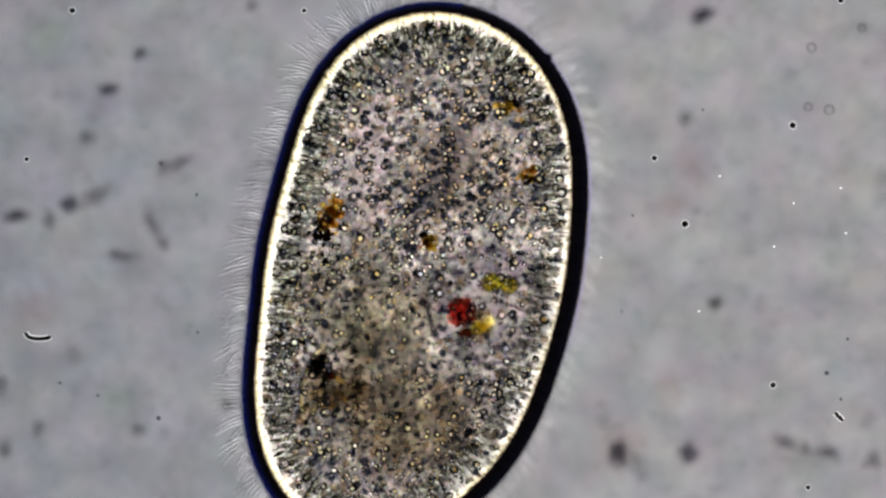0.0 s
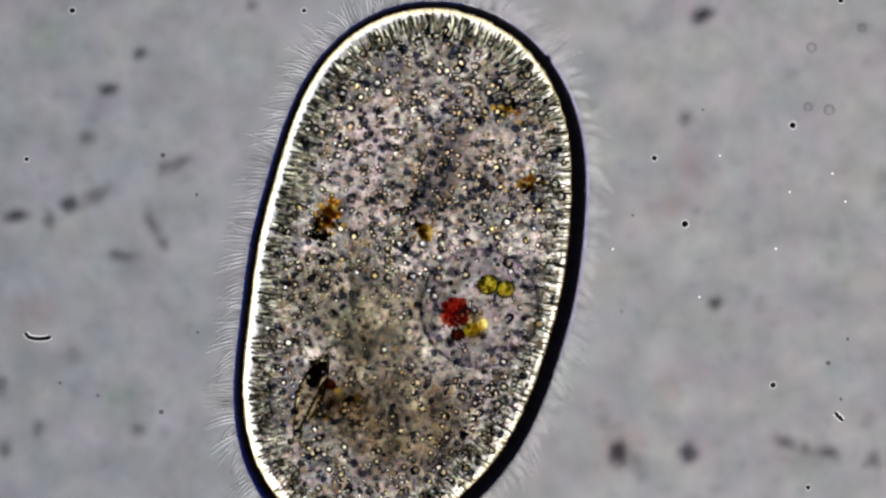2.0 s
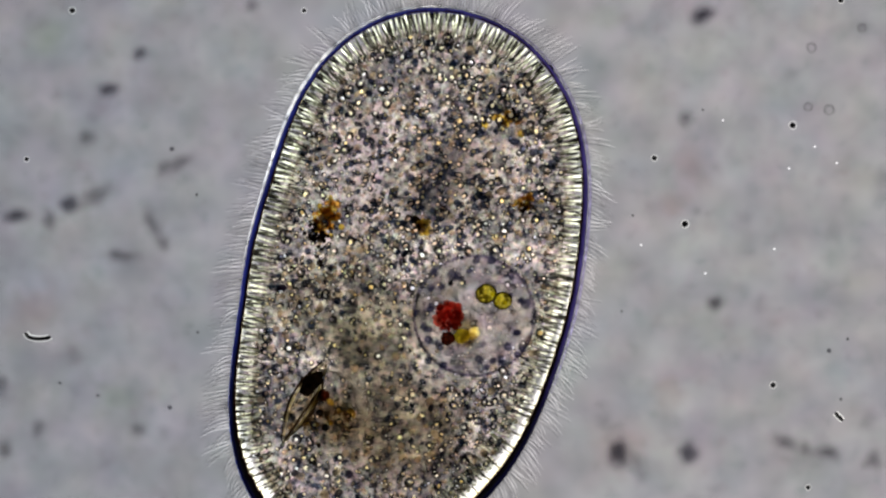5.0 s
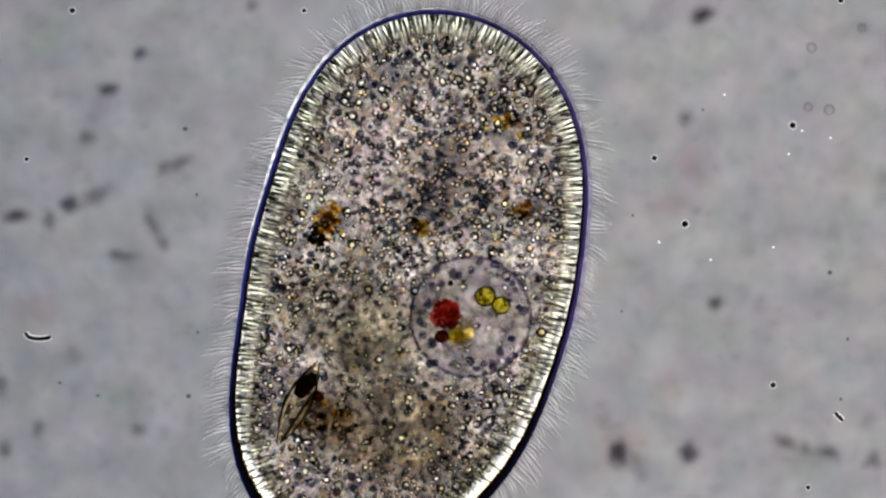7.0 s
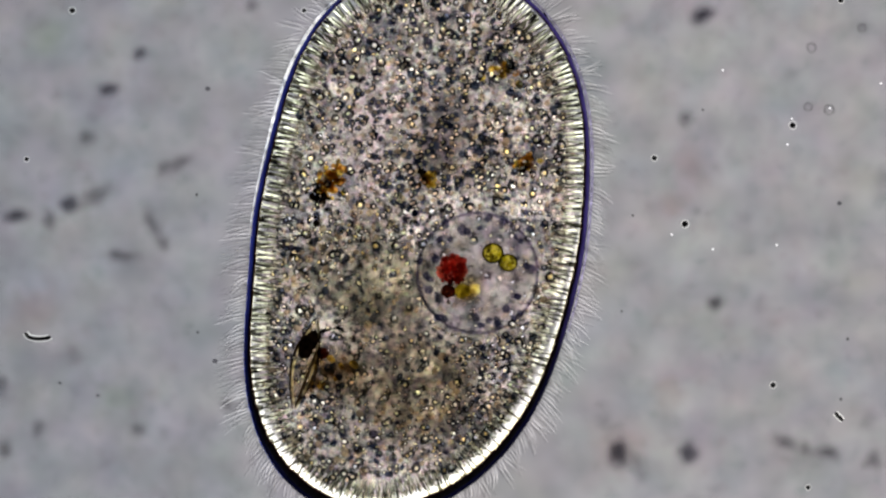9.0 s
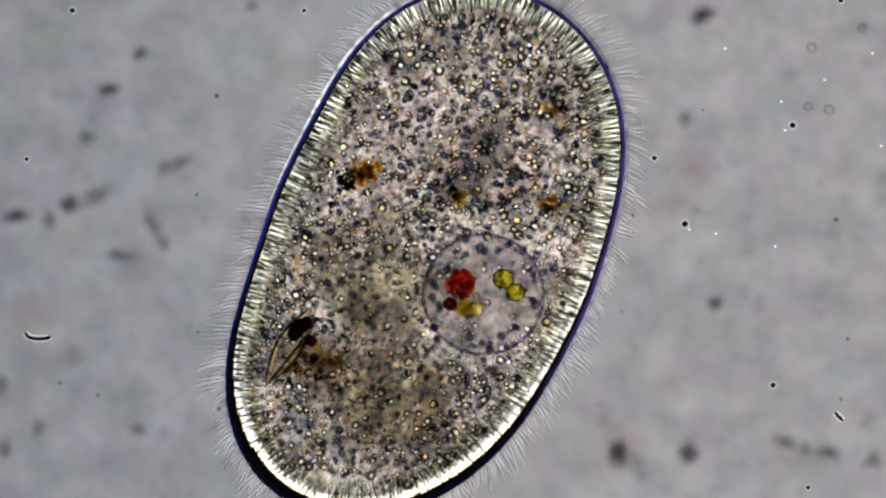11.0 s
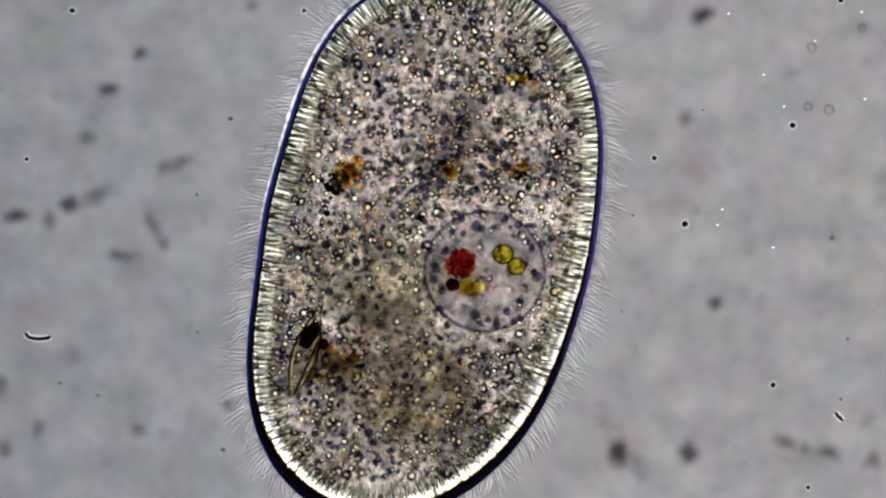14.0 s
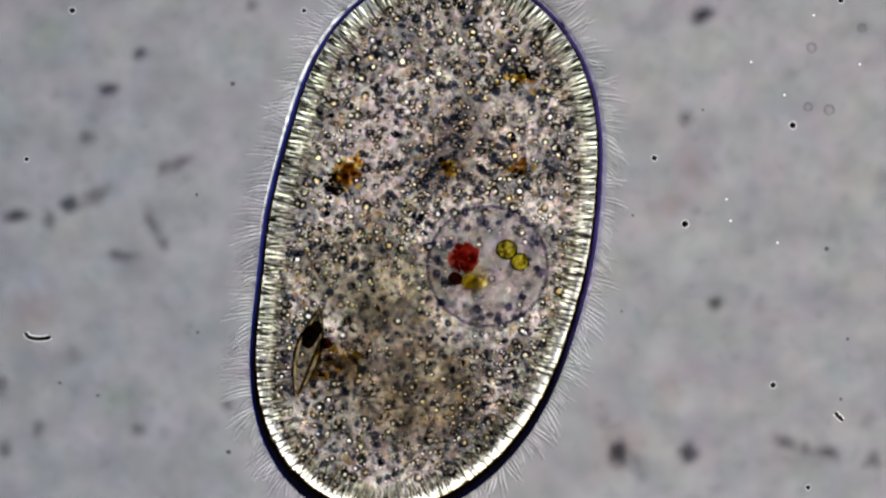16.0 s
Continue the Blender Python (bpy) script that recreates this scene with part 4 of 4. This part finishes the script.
# ---- blurred dust of the optics, built as clumps on the slide, far below the cell ----
BED = -0.62
DEEPER = (HIGH - BED) / HIGH


def clump(x, y, long, wide, turn, mat, word):
    """A background blot built as a clump: x, y as seen at the level of the cell."""
    seed = abs(x * 3.7 + y * 9.1)
    ob = new("silt_clump", lump("silt_clump", 1, 1, 1, 0.3, 1.7, seed, mat, 20, 12))
    ob.data.polygons.foreach_set("use_smooth", [True] * len(ob.data.polygons))
    ob.matrix_basis = place(x * DEEPER, y * DEEPER, BED + min(long, wide) * 0.24, turn, long * DEEPER * 0.95, wide * DEEPER * 1.0, min(long, wide) * 0.3)
    tagged(ob, "%s grey clump of silt lying on the slide" % word, "silt", "silt on the slide")


clump(1.14, 1.035, 0.11, 0.075, 20, CLUMP_DARK, "dark")
clump(-1.34, 0.865, 0.06, 0.05, 40, CLUMP_DARK, "small dark")
clump(-1.475, 0.705, 0.085, 0.055, 10, CLUMP_DARK, "small dark")
clump(-1.57, 0.49, 0.075, 0.06, 0, CLUMP_MID, "small dim")
clump(-1.70, 0.68, 0.06, 0.05, 0, CLUMP_FAINT, "faint")
clump(-1.65, 0.20, 0.085, 0.075, 70, CLUMP_DARK, "dark")
clump(-1.53, 0.24, 0.15, 0.075, 35, CLUMP_MID, "oblong grey")
clump(-1.74, 0.13, 0.1, 0.055, 100, CLUMP_MID, "oblong dim")
clump(-1.885, 0.145, 0.13, 0.05, 12, CLUMP_DARK, "oblong dark")
clump(-1.17, 0.375, 0.16, 0.05, 28, CLUMP_MID, "oblong dim")
clump(-1.24, 0.36, 0.05, 0.05, 0, CLUMP_MID, "small dim")
clump(-1.28, 0.1, 0.15, 0.055, 115, CLUMP_MID, "oblong grey")
clump(-1.235, 0.02, 0.07, 0.05, 100, CLUMP_MID, "small dim")
clump(-1.4, -0.03, 0.13, 0.045, -4, CLUMP_MID, "oblong dim")
clump(-1.45, -0.02, 0.05, 0.045, -4, CLUMP_MID, "small dim")
clump(-1.565, 0.315, 0.06, 0.05, 0, CLUMP_FAINT, "faint")
clump(-1.635, -0.47, 0.09, 0.11, 0, CLUMP_FAINT, "faint")
clump(-1.955, -0.6, 0.07, 0.09, 0, CLUMP_MID, "dim")
clump(-1.79, -0.79, 0.06, 0.07, 0, CLUMP_MID, "dim")
clump(-1.35, -0.8, 0.07, 0.06, 0, CLUMP_MID, "dim")
clump(-1.24, -0.805, 0.07, 0.05, 0, CLUMP_FAINT, "faint")
clump(-1.94, -0.88, 0.08, 0.07, 30, CLUMP_MID, "dim")
clump(-1.50, -0.95, 0.05, 0.05, 0, CLUMP_FAINT, "faint")
clump(-0.955, -0.685, 0.06, 0.055, 0, CLUMP_MID, "dim")
clump(-0.845, 1.075, 0.06, 0.05, 0, CLUMP_MID, "dim")
clump(1.07, 0.57, 0.06, 0.07, 0, CLUMP_MID, "dim")
clump(0.66, 0.64, 0.06, 0.05, 0, CLUMP_FAINT, "faint")
clump(1.2, -0.24, 0.075, 0.075, 0, CLUMP_MID, "round dim")
clump(1.2, -0.24, 0.045, 0.045, 0, CLUMP_MID, "round dim")
clump(1.395, -0.26, 0.04, 0.05, 0, CLUMP_FAINT, "faint")
clump(1.085, -0.9, 0.085, 0.085, 0, CLUMP_DARK, "round dark")
clump(0.775, -0.9, 0.095, 0.12, 0, CLUMP_DARK, "oval dark")
clump(0.71, -0.76, 0.08, 0.08, 20, CLUMP_FAINT, "faint")
clump(0.87, -0.99, 0.07, 0.08, 0, CLUMP_FAINT, "faint")
clump(1.5, -0.845, 0.13, 0.06, -22, CLUMP_MID, "oblong dim")
clump(1.7, -0.895, 0.12, 0.06, -14, CLUMP_MID, "oblong dim")
clump(1.6, -0.885, 0.34, 0.05, -15, CLUMP_FAINT, "long faint")
clump(1.9, -0.93, 0.08, 0.08, 0, CLUMP_MID, "dim")
clump(1.88, -0.76, 0.09, 0.11, 0, CLUMP_FAINT, "faint")
clump(1.2, -1.06, 0.05, 0.04, 0, CLUMP_FAINT, "faint")
clump(1.34, 0.14, 0.06, 0.06, 0, CLUMP_FAINT, "faint")
clump(1.72, 0.09, 0.09, 0.1, 0, CLUMP_FAINT, "faint")
clump(1.94, 0.31, 0.07, 0.08, 0, CLUMP_FAINT, "faint")
clump(1.86, 0.98, 0.05, 0.05, 0, CLUMP_FAINT, "faint")
clump(1.54, 0.77, 0.1, 0.07, 40, CLUMP_FAINT, "faint")


for x, y, long, wide, turn, mat, word in (
        (1.1, 0.35, 0.16, 0.2, 10, CLUMP_WARM, "faint reddish"), (1.02, 0.2, 0.14, 0.1, 40, CLUMP_WARM, "faint reddish"), (0.73, 1.03, 0.15, 0.12, 0, CLUMP_GREEN, "faint greenish"),
        (-1.8, -0.27, 0.26, 0.2, 30, CLUMP_WARM, "faint reddish"), (-1.45, -0.66, 0.2, 0.13, 0, CLUMP_GREEN, "faint greenish"), (1.0, -0.62, 0.2, 0.14, 70, CLUMP_WARM, "faint reddish"),
        (-1.75, 0.95, 0.22, 0.16, 20, CLUMP_GREEN, "faint greenish"), (0.8, -0.86, 0.3, 0.2, 0, CLUMP_WARM, "faint reddish")):
    clump(x, y, long, wide, turn, mat, word)


def mottle_flakes():
    """Faint flakes added below the cell to mottle the background, left out along its path."""
    soup, r4 = Soup(), random.Random(77)
    flake = dome(7, 2)
    while len(soup.faces) < 2600 * 14:
        x, y = r4.uniform(-2.3, 2.3), r4.uniform(-1.4, 1.4)
        if abs(x + 0.04) < 0.75:
            continue
        r = r4.uniform(0.012, 0.04)
        soup.add(flake, place(x, y, r4.uniform(-0.5, -0.22), r4.uniform(0, 180), r, r * r4.uniform(0.4, 1), r * 0.3), r4.randrange(3))
    ob = new("mottle_flakes", soup.mesh("mottle_flakes", FLAKE_COOL, FLAKE_WARM, FLAKE_COOL))
    tagged(ob, "faint added flakes that mottle the background", "silt", kind="stuff")


mottle_flakes()


# ---- specks and fibres, dust on the optics put into the water, and ringlets ----
def speck(x, y, r, z=0.0, fringe=True):
    k = (HIGH - z) / HIGH
    mat = SPECK if fringe or z > 0 else SPECK_FAINT
    ob = new("dust_speck", lump("dust_speck", r * 1.5, r * 1.5, r, 0.25, 1.4, abs(x * 5 + y), mat, 12, 8))
    ob.matrix_basis = place(x * k, y * k, z)
    tagged(ob, "tiny black dust speck of the optics, placed in the water", "dust speck", "specks in the water")
    # A pale ring models the sharpening halo; the speck itself has none.
    if fringe:
        hang("sharpening_halo", shape_mesh("sharpening_halo", hoop(r * 2.1, r * 0.42, 16, 5, True), HALO), None, ob, "modelled bright sharpening halo round the speck")


speck(-1.64, 1.055, 0.0075)
speck(-0.615, 1.055, 0.006)
speck(-1.842, 0.397, 0.006)
speck(1.547, 0.547, 0.0085)
speck(0.935, 0.402, 0.007)
speck(1.07, 0.11, 0.0085)
speck(1.46, -0.602, 0.0075)
speck(1.615, -1.055, 0.006)
speck(1.76, 1.1, 0.007)
speck(0.034, -0.152, 0.0085, 0.1, False)
speck(-0.005, 0.171, 0.0075, 0.1, False)
speck(0.083, -0.04, 0.005, 0.1, False)
speck(-1.09, 0.24, 0.004, 0, False)
speck(-1.695, -0.593, 0.0045, 0, False)
speck(-1.527, -0.648, 0.0045, 0, False)
speck(-1.085, -0.368, 0.004, 0, False)
speck(1.79, -0.398, 0.0045, 0, False)
speck(0.79, -0.276, 0.0035, 0, False)
speck(1.15, 0.615, 0.0035, 0, False)
speck(0.84, 0.147, 0.004, 0, False)
speck(1.76, -0.665, 0.0045, 0, False)


def fibre(points, thick, label):
    line = [Vector(p) for p in points]
    ob = new("fibre", shape_mesh("fibre", tube(line, [thick * (0.7 if i in (0, len(line) - 1) else 1) for i in range(len(line))], 8), SPECK))
    tagged(ob, label, "fibre", "fibres in the water")
    # Pale half-pipe added for the sharpening halo along the fibre.
    rim = [p + Vector((0, 0, -0.012)) for p in line]
    hang("sharpening_halo", shape_mesh("sharpening_halo", tube(rim, [thick * 1.8] * len(rim), 7, False, True), FRINGE), None, ob, "modelled bright sharpening halo along the fibre")


fibre([(-1.848, -0.37, 0), (-1.843, -0.38, 0), (-1.833, -0.389, 0), (-1.82, -0.394, 0), (-1.8, -0.397, 0), (-1.78, -0.398, 0), (-1.76, -0.396, 0), (-1.744, -0.392, 0), (-1.738, -0.386, 0)], 0.0085, "curved black hair-like fibre of the optics, placed in the water")
fibre([(1.735 + 0.033 * f, -0.725 - 0.034 * f, 0) for f in [i / 5 for i in range(6)]], 0.0085, "short straight black fibre of the optics, placed in the water")


def bubble(x, y, r):
    ob = new("clear_bubble", lump("clear_bubble", r, r, r * 0.5, 0.05, 1.2, 3, BUBBLE_FILM, 20, 8))
    ob.matrix_basis = place(x * 1.012, y * 1.012, -0.13)
    tagged(ob, "faint grey clear bubble in the water", "bubble", "bubbles in the water")
    hang("bubble_rim", shape_mesh("bubble_rim", hoop(r * 1.05, r * 0.2, 24, 6), RINGLET_FILM), None, ob, "darker rim of the bubble")


bubble(1.63, 0.89, 0.019)
bubble(1.708, 0.615, 0.02)
bubble(1.615, 0.628, 0.017)
bubble(1.853, 0.978, 0.017)

motes = []
for n in range(9):
    ob = new("pale_mote", lump("pale_mote", 0.007, 0.0065, 0.006, 0.2, 1.5, n, MOTE, 10, 8, True))
    tagged(ob, "tiny pale mote drifting in the water", "mote", "motes in the water")
    motes.append(ob)


dark_motes = []
for n in range(3):
    ob = new("dark_mote", lump("dark_mote", 0.011, 0.01, 0.008, 0.25, 1.6, n + 20, MOTE_FILM, 10, 8))
    tagged(ob, "tiny dark mote swept along by the cilia", "mote", "motes in the water")
    dark_motes.append(ob)


# ---- what moves ----
CELL = (
    (0.0, -0.0665, -0.093, 1.87), (0.5, -0.0796, -0.0921, 1.65), (1, -0.0871, -0.0902, 1.43), (1.5, -0.0907, -0.0952, 1.21),
    (2.0, -0.0866, -0.0991, 0.99), (2.5, -0.0844, -0.1134, 0.66), (3, -0.0897, -0.1252, 0.33), (3.5, -0.0951, -0.14, 0.0),
    (4, -0.0981, -0.1334, -0.01), (6.5, -0.09, -0.1463, -0.04), (7.0, -0.0946, -0.1473, -0.05), (7.3, -0.0946, -0.1498, -0.05),
    (7.4, -0.1125, -0.1075, 1.2), (7.5, -0.1226, 0.0267, 4.01), (7.6, -0.11, 0.1075, 4.5), (7.8, -0.07, 0.1275, 4.6),
    (8.0, -0.0581, 0.1363, 4.64), (8.5, -0.0603, 0.0727, 4.13), (9.0, -0.0625, 0.0569, 3.62), (11.3, -0.006, -0.0224, -10.9))
CELL_LATER = (
    (11.5, -0.0136, 0.0001, -9.47), (12, -0.015, 0.0049, -6.05), (12.5, -0.005, 0.0117, -2.63), (13, -0.006, 0.0242, -1.54),
    (13.5, -0.0164, 0.035, -0.45), (14, -0.023, 0.0341, 0.64), (14.5, -0.0239, 0.0372, 1.73), (15, -0.0223, 0.0363, 1.69),
    (15.5, -0.0206, 0.0342, 1.64), (16.0, -0.0189, 0.0328, 1.6))


def motions():
    walk(ciliate, [(t, pose(x, y, -0.045 * min(1.0, max(0.0, 2.5 - t)), 0, 0, a)) for t, x, y, a in CELL + CELL_LATER])
    # The rim plates fold up to imitate the rim coming into focus.
    for ob, base, start, angle, inward, high in hinged:
        shrink = high / HIGH + (0.0068 if high > 0.1 else 0.013)
        late = around(inward, (0.35, 0.2, 0.1, 0.0, 0.0, 0.1, 0.25, 0.35))
        walk(ob, [(t, Matrix.Translation((1 - f) * Vector((-shrink * base.translation.x, -shrink * base.translation.y, high))) @ base @ pose(0, 0, 0, start + (angle - start) * f)) for t, f in ((0, 0), (1.5, 0.0), (1.95 + 0.8 * late, 0.55), (2.5 + 0.5 * late, 1), (3.4, 1), (16, 1))])
    walk(pellicle_line, [(t, pose(0, 0, z)) for t, z in ((0, -0.32), (1.6, -0.32), (2.5, 0), (3.4, 0), (16, 0))])
    walk(fringe, [(t, pose(x, y, z)) for t, x, y, z in ((0, 0.04, -0.03, -0.2), (1.5, 0.04, -0.03, -0.2), (2.4, 0, 0, 0), (3.4, 0, 0, 0), (16, 0, 0, 0))])
    # The rods slide outwards at the same time.
    for ob, q, inward, z, a in rods:
        start = 0.088 + 0.7 * min(0.0, z)
        walk(ob, [(t, pose(q.x + d * inward.x, q.y + d * inward.y, z - 0.6 * d, 0, 0, a)) for t, d in ((0, start), (1.5, start), (2.6, 0.0), (3.4, 0.0), (16, 0.0))])
    for ob, inward in sectors:
        walk(ob, [(t, pose(d * inward.x, d * inward.y, -0.6 * d)) for t, d in ((0, 0.08), (1.5, 0.08), (2.6, 0.0), (3.4, 0.0), (16, 0.0))])
    # The food vacuole rises among the granules, and its algae turn.
    walk(food_vacuole, [(t, pose(x - 0.006, y + 0.004, z, 0, 0, a)) for t, x, y, z, a in (
        (0, 0.258, -0.178, -0.2, 31), (1.5, 0.256, -0.177, -0.19, 28), (2.0, 0.253, -0.173, -0.06, 27.6), (2.7, 0.246, -0.18, 0.03, 25), (3.5, 0.248, -0.165, 0.055, 23), (7, 0.222, -0.155, 0.055, 13),
        (8, 0.225, -0.145, 0.055, 9), (9, 0.209, -0.18, 0.055, 7), (11.5, 0.223, -0.143, 0.055, 5), (12.5, 0.217, -0.142, 0.055, 3),
        (14.5, 0.21, -0.136, 0.055, 0), (16, 0.218, -0.119, 0.055, -2))])
    walk(diatom, [(t, pose(x, y, z, 0, 0, a)) for t, x, y, z, a in (
        (0, -0.533, -0.5, -0.19, -16), (1.5, -0.515, -0.52, -0.18, -20), (2, -0.51, -0.53, -0.07, -22), (2.6, -0.51, -0.53, 0.03, -24), (3.5, -0.51, -0.53, 0.04, -28), (7, -0.542, -0.53, 0.04, -26),
        (8, -0.56, -0.5, 0.04, -20), (9, -0.58, -0.525, 0.04, -18), (11.5, -0.58, -0.51, 0.04, -22), (12.5, -0.585, -0.5, 0.04, -20),
        (14.5, -0.59, -0.485, 0.04, -18), (16, -0.59, -0.475, 0.04, -17))])
    # The crescent sinks away from the shell.
    walk(pale_crescent, [(t, pose(x, 0, z)) for t, x, z in ((0, -0.04, -0.05), (1.8, -0.04, -0.1), (2.6, 0, -0.05), (3.2, 0, 0), (4.2, 0, 0), (7, -0.02, -0.17), (9, -0.05, -0.23), (16, -0.05, -0.23))])
    walk(brown_food, [(t, pose(x, y, 0.03, 0, 0, a)) for t, x, y, a in (
        (0, -0.428, 0.247, 0), (2, -0.422, 0.245, 0), (3.5, -0.422, 0.275, 0), (7, -0.421, 0.262, -5), (8, -0.413, 0.281, -12),
        (9, -0.421, 0.268, -14), (11.5, -0.399, 0.286, -30), (12.5, -0.406, 0.285, -25), (14.5, -0.397, 0.307, -20), (16, -0.4, 0.311, -20))])
    walk(mid_food, [(t, pose(x, y, 0.03)) for t, x, y in (
        (0, 0.003, 0.121), (2, 0.0, 0.172), (3.5, 0.0, 0.222), (7, -0.011, 0.24), (9, 0.006, 0.25), (11.5, 0.024, 0.26), (12.5, 0.014, 0.287), (14.5, 0.053, 0.314), (16, 0.043, 0.324))])
    walk(amber_food, [(t, pose(x, y, 0.03)) for t, x, y in (
        (0, 0.47, 0.393), (2, 0.476, 0.368), (3.5, 0.475, 0.347), (7, 0.459, 0.308), (9, 0.456, 0.285), (11.5, 0.432, 0.29), (12.5, 0.411, 0.305), (14.5, 0.373, 0.297), (16, 0.372, 0.302))])
    # Granules stream slowly.
    for n, ob in enumerate(swarms):
        walk(ob, [(t, pose(0.011 * math.sin(0.55 * t + n * 1.05), 0.011 * math.cos(0.45 * t + n * 2.1), 0.003 * math.sin(0.8 * t + n), 0, 0, 0.5 * math.sin(0.3 * t + n))) for t in (0, 2, 4, 6, 8, 10, 12, 14, 16)])
    for n, (ob, x, y, z) in enumerate(drifting):
        walk(ob, [(t, pose(x + 0.02 * math.sin(0.4 * t + n * 2.4), y + 0.02 * math.cos(0.33 * t + n * 1.7), z)) for t in (0, 3.2, 6.4, 9.6, 12.8, 16)])
    # The cilia beat in waves that run round the cell.
    for ob, p, a, s, z in cilia:
        deep = 0.42 * min(1.0, max(0.0, 0.35 + 1.6 * p.x))
        rows = []
        for k in range(41):
            drop = deep * min(1.0, max(0.0, 2.6 - 0.4 * k))
            wide = 1 + 0.9 * drop / HIGH
            rows.append((0.4 * k, Matrix.Translation((wide * p.x, wide * p.y, 0.03 + z - drop)) @ pose(0, 0, 0, 0, 0, a + 13 * math.sin(2 * math.pi * (17 * s - 0.43 * k)) + 4 * math.sin(9 * k + 50 * s))))
        walk(ob, rows)
    # Motes drift about the cell.
    drifts = ((2.165, -0.3, -0.021, 0.069), (1.12, -0.27, 0.008, 0.031), (0.685, -0.03, 0.037, 0.01), (1.22, 0.31, 0.0025, 0.0525), (1.765, 0.27, -0.025, 0.035),
              (1.79, 0.08, -0.01, 0.06), (1.465, 0.0, 0.0, 0.001), (1.54, 0.2, -0.0025, 0.03), (2.12, 0.17, -0.02, 0.0625))
    for n, ob in enumerate(motes):
        x, y, right, up = drifts[n]
        walk(ob, [(t, pose(x + right * t + 0.012 * math.sin(0.9 * t + n), y + up * t + 0.012 * math.cos(0.8 * t + 2 * n), 0.02)) for t in (0, 3.2, 6.4, 9.6, 12.8, 16)])
    walk(dark_motes[0], [(t, pose(x, y, -0.02)) for t, x, y in ((0, -1.25, 0.38), (3.5, -1.227, 0.432), (7, -1.142, 0.532), (8, -1.097, 0.785), (9, -1.042, 0.71), (11.5, -0.992, 0.657), (12.5, -0.96, 0.585), (14.5, -0.94, 0.578), (16, -0.932, 0.732))])
    walk(dark_motes[1], [(t, pose(x, y, -0.02)) for t, x, y in ((0, -1.26, -0.75), (3.5, -1.235, -0.71), (7, -1.127, -0.652), (9, -1.01, -0.497), (12, -0.99, -0.82), (16, -0.95, -0.9))])
    walk(dark_motes[2], [(t, pose(x, y, -0.02)) for t, x, y in ((0, 1.7, -0.55), (3.5, 1.71, -0.485), (7, 1.715, -0.105), (8, 1.777, 0.232), (9, 1.757, 0.202), (12, 1.74, 0.1), (16, 1.7, 0.0))])


motions()
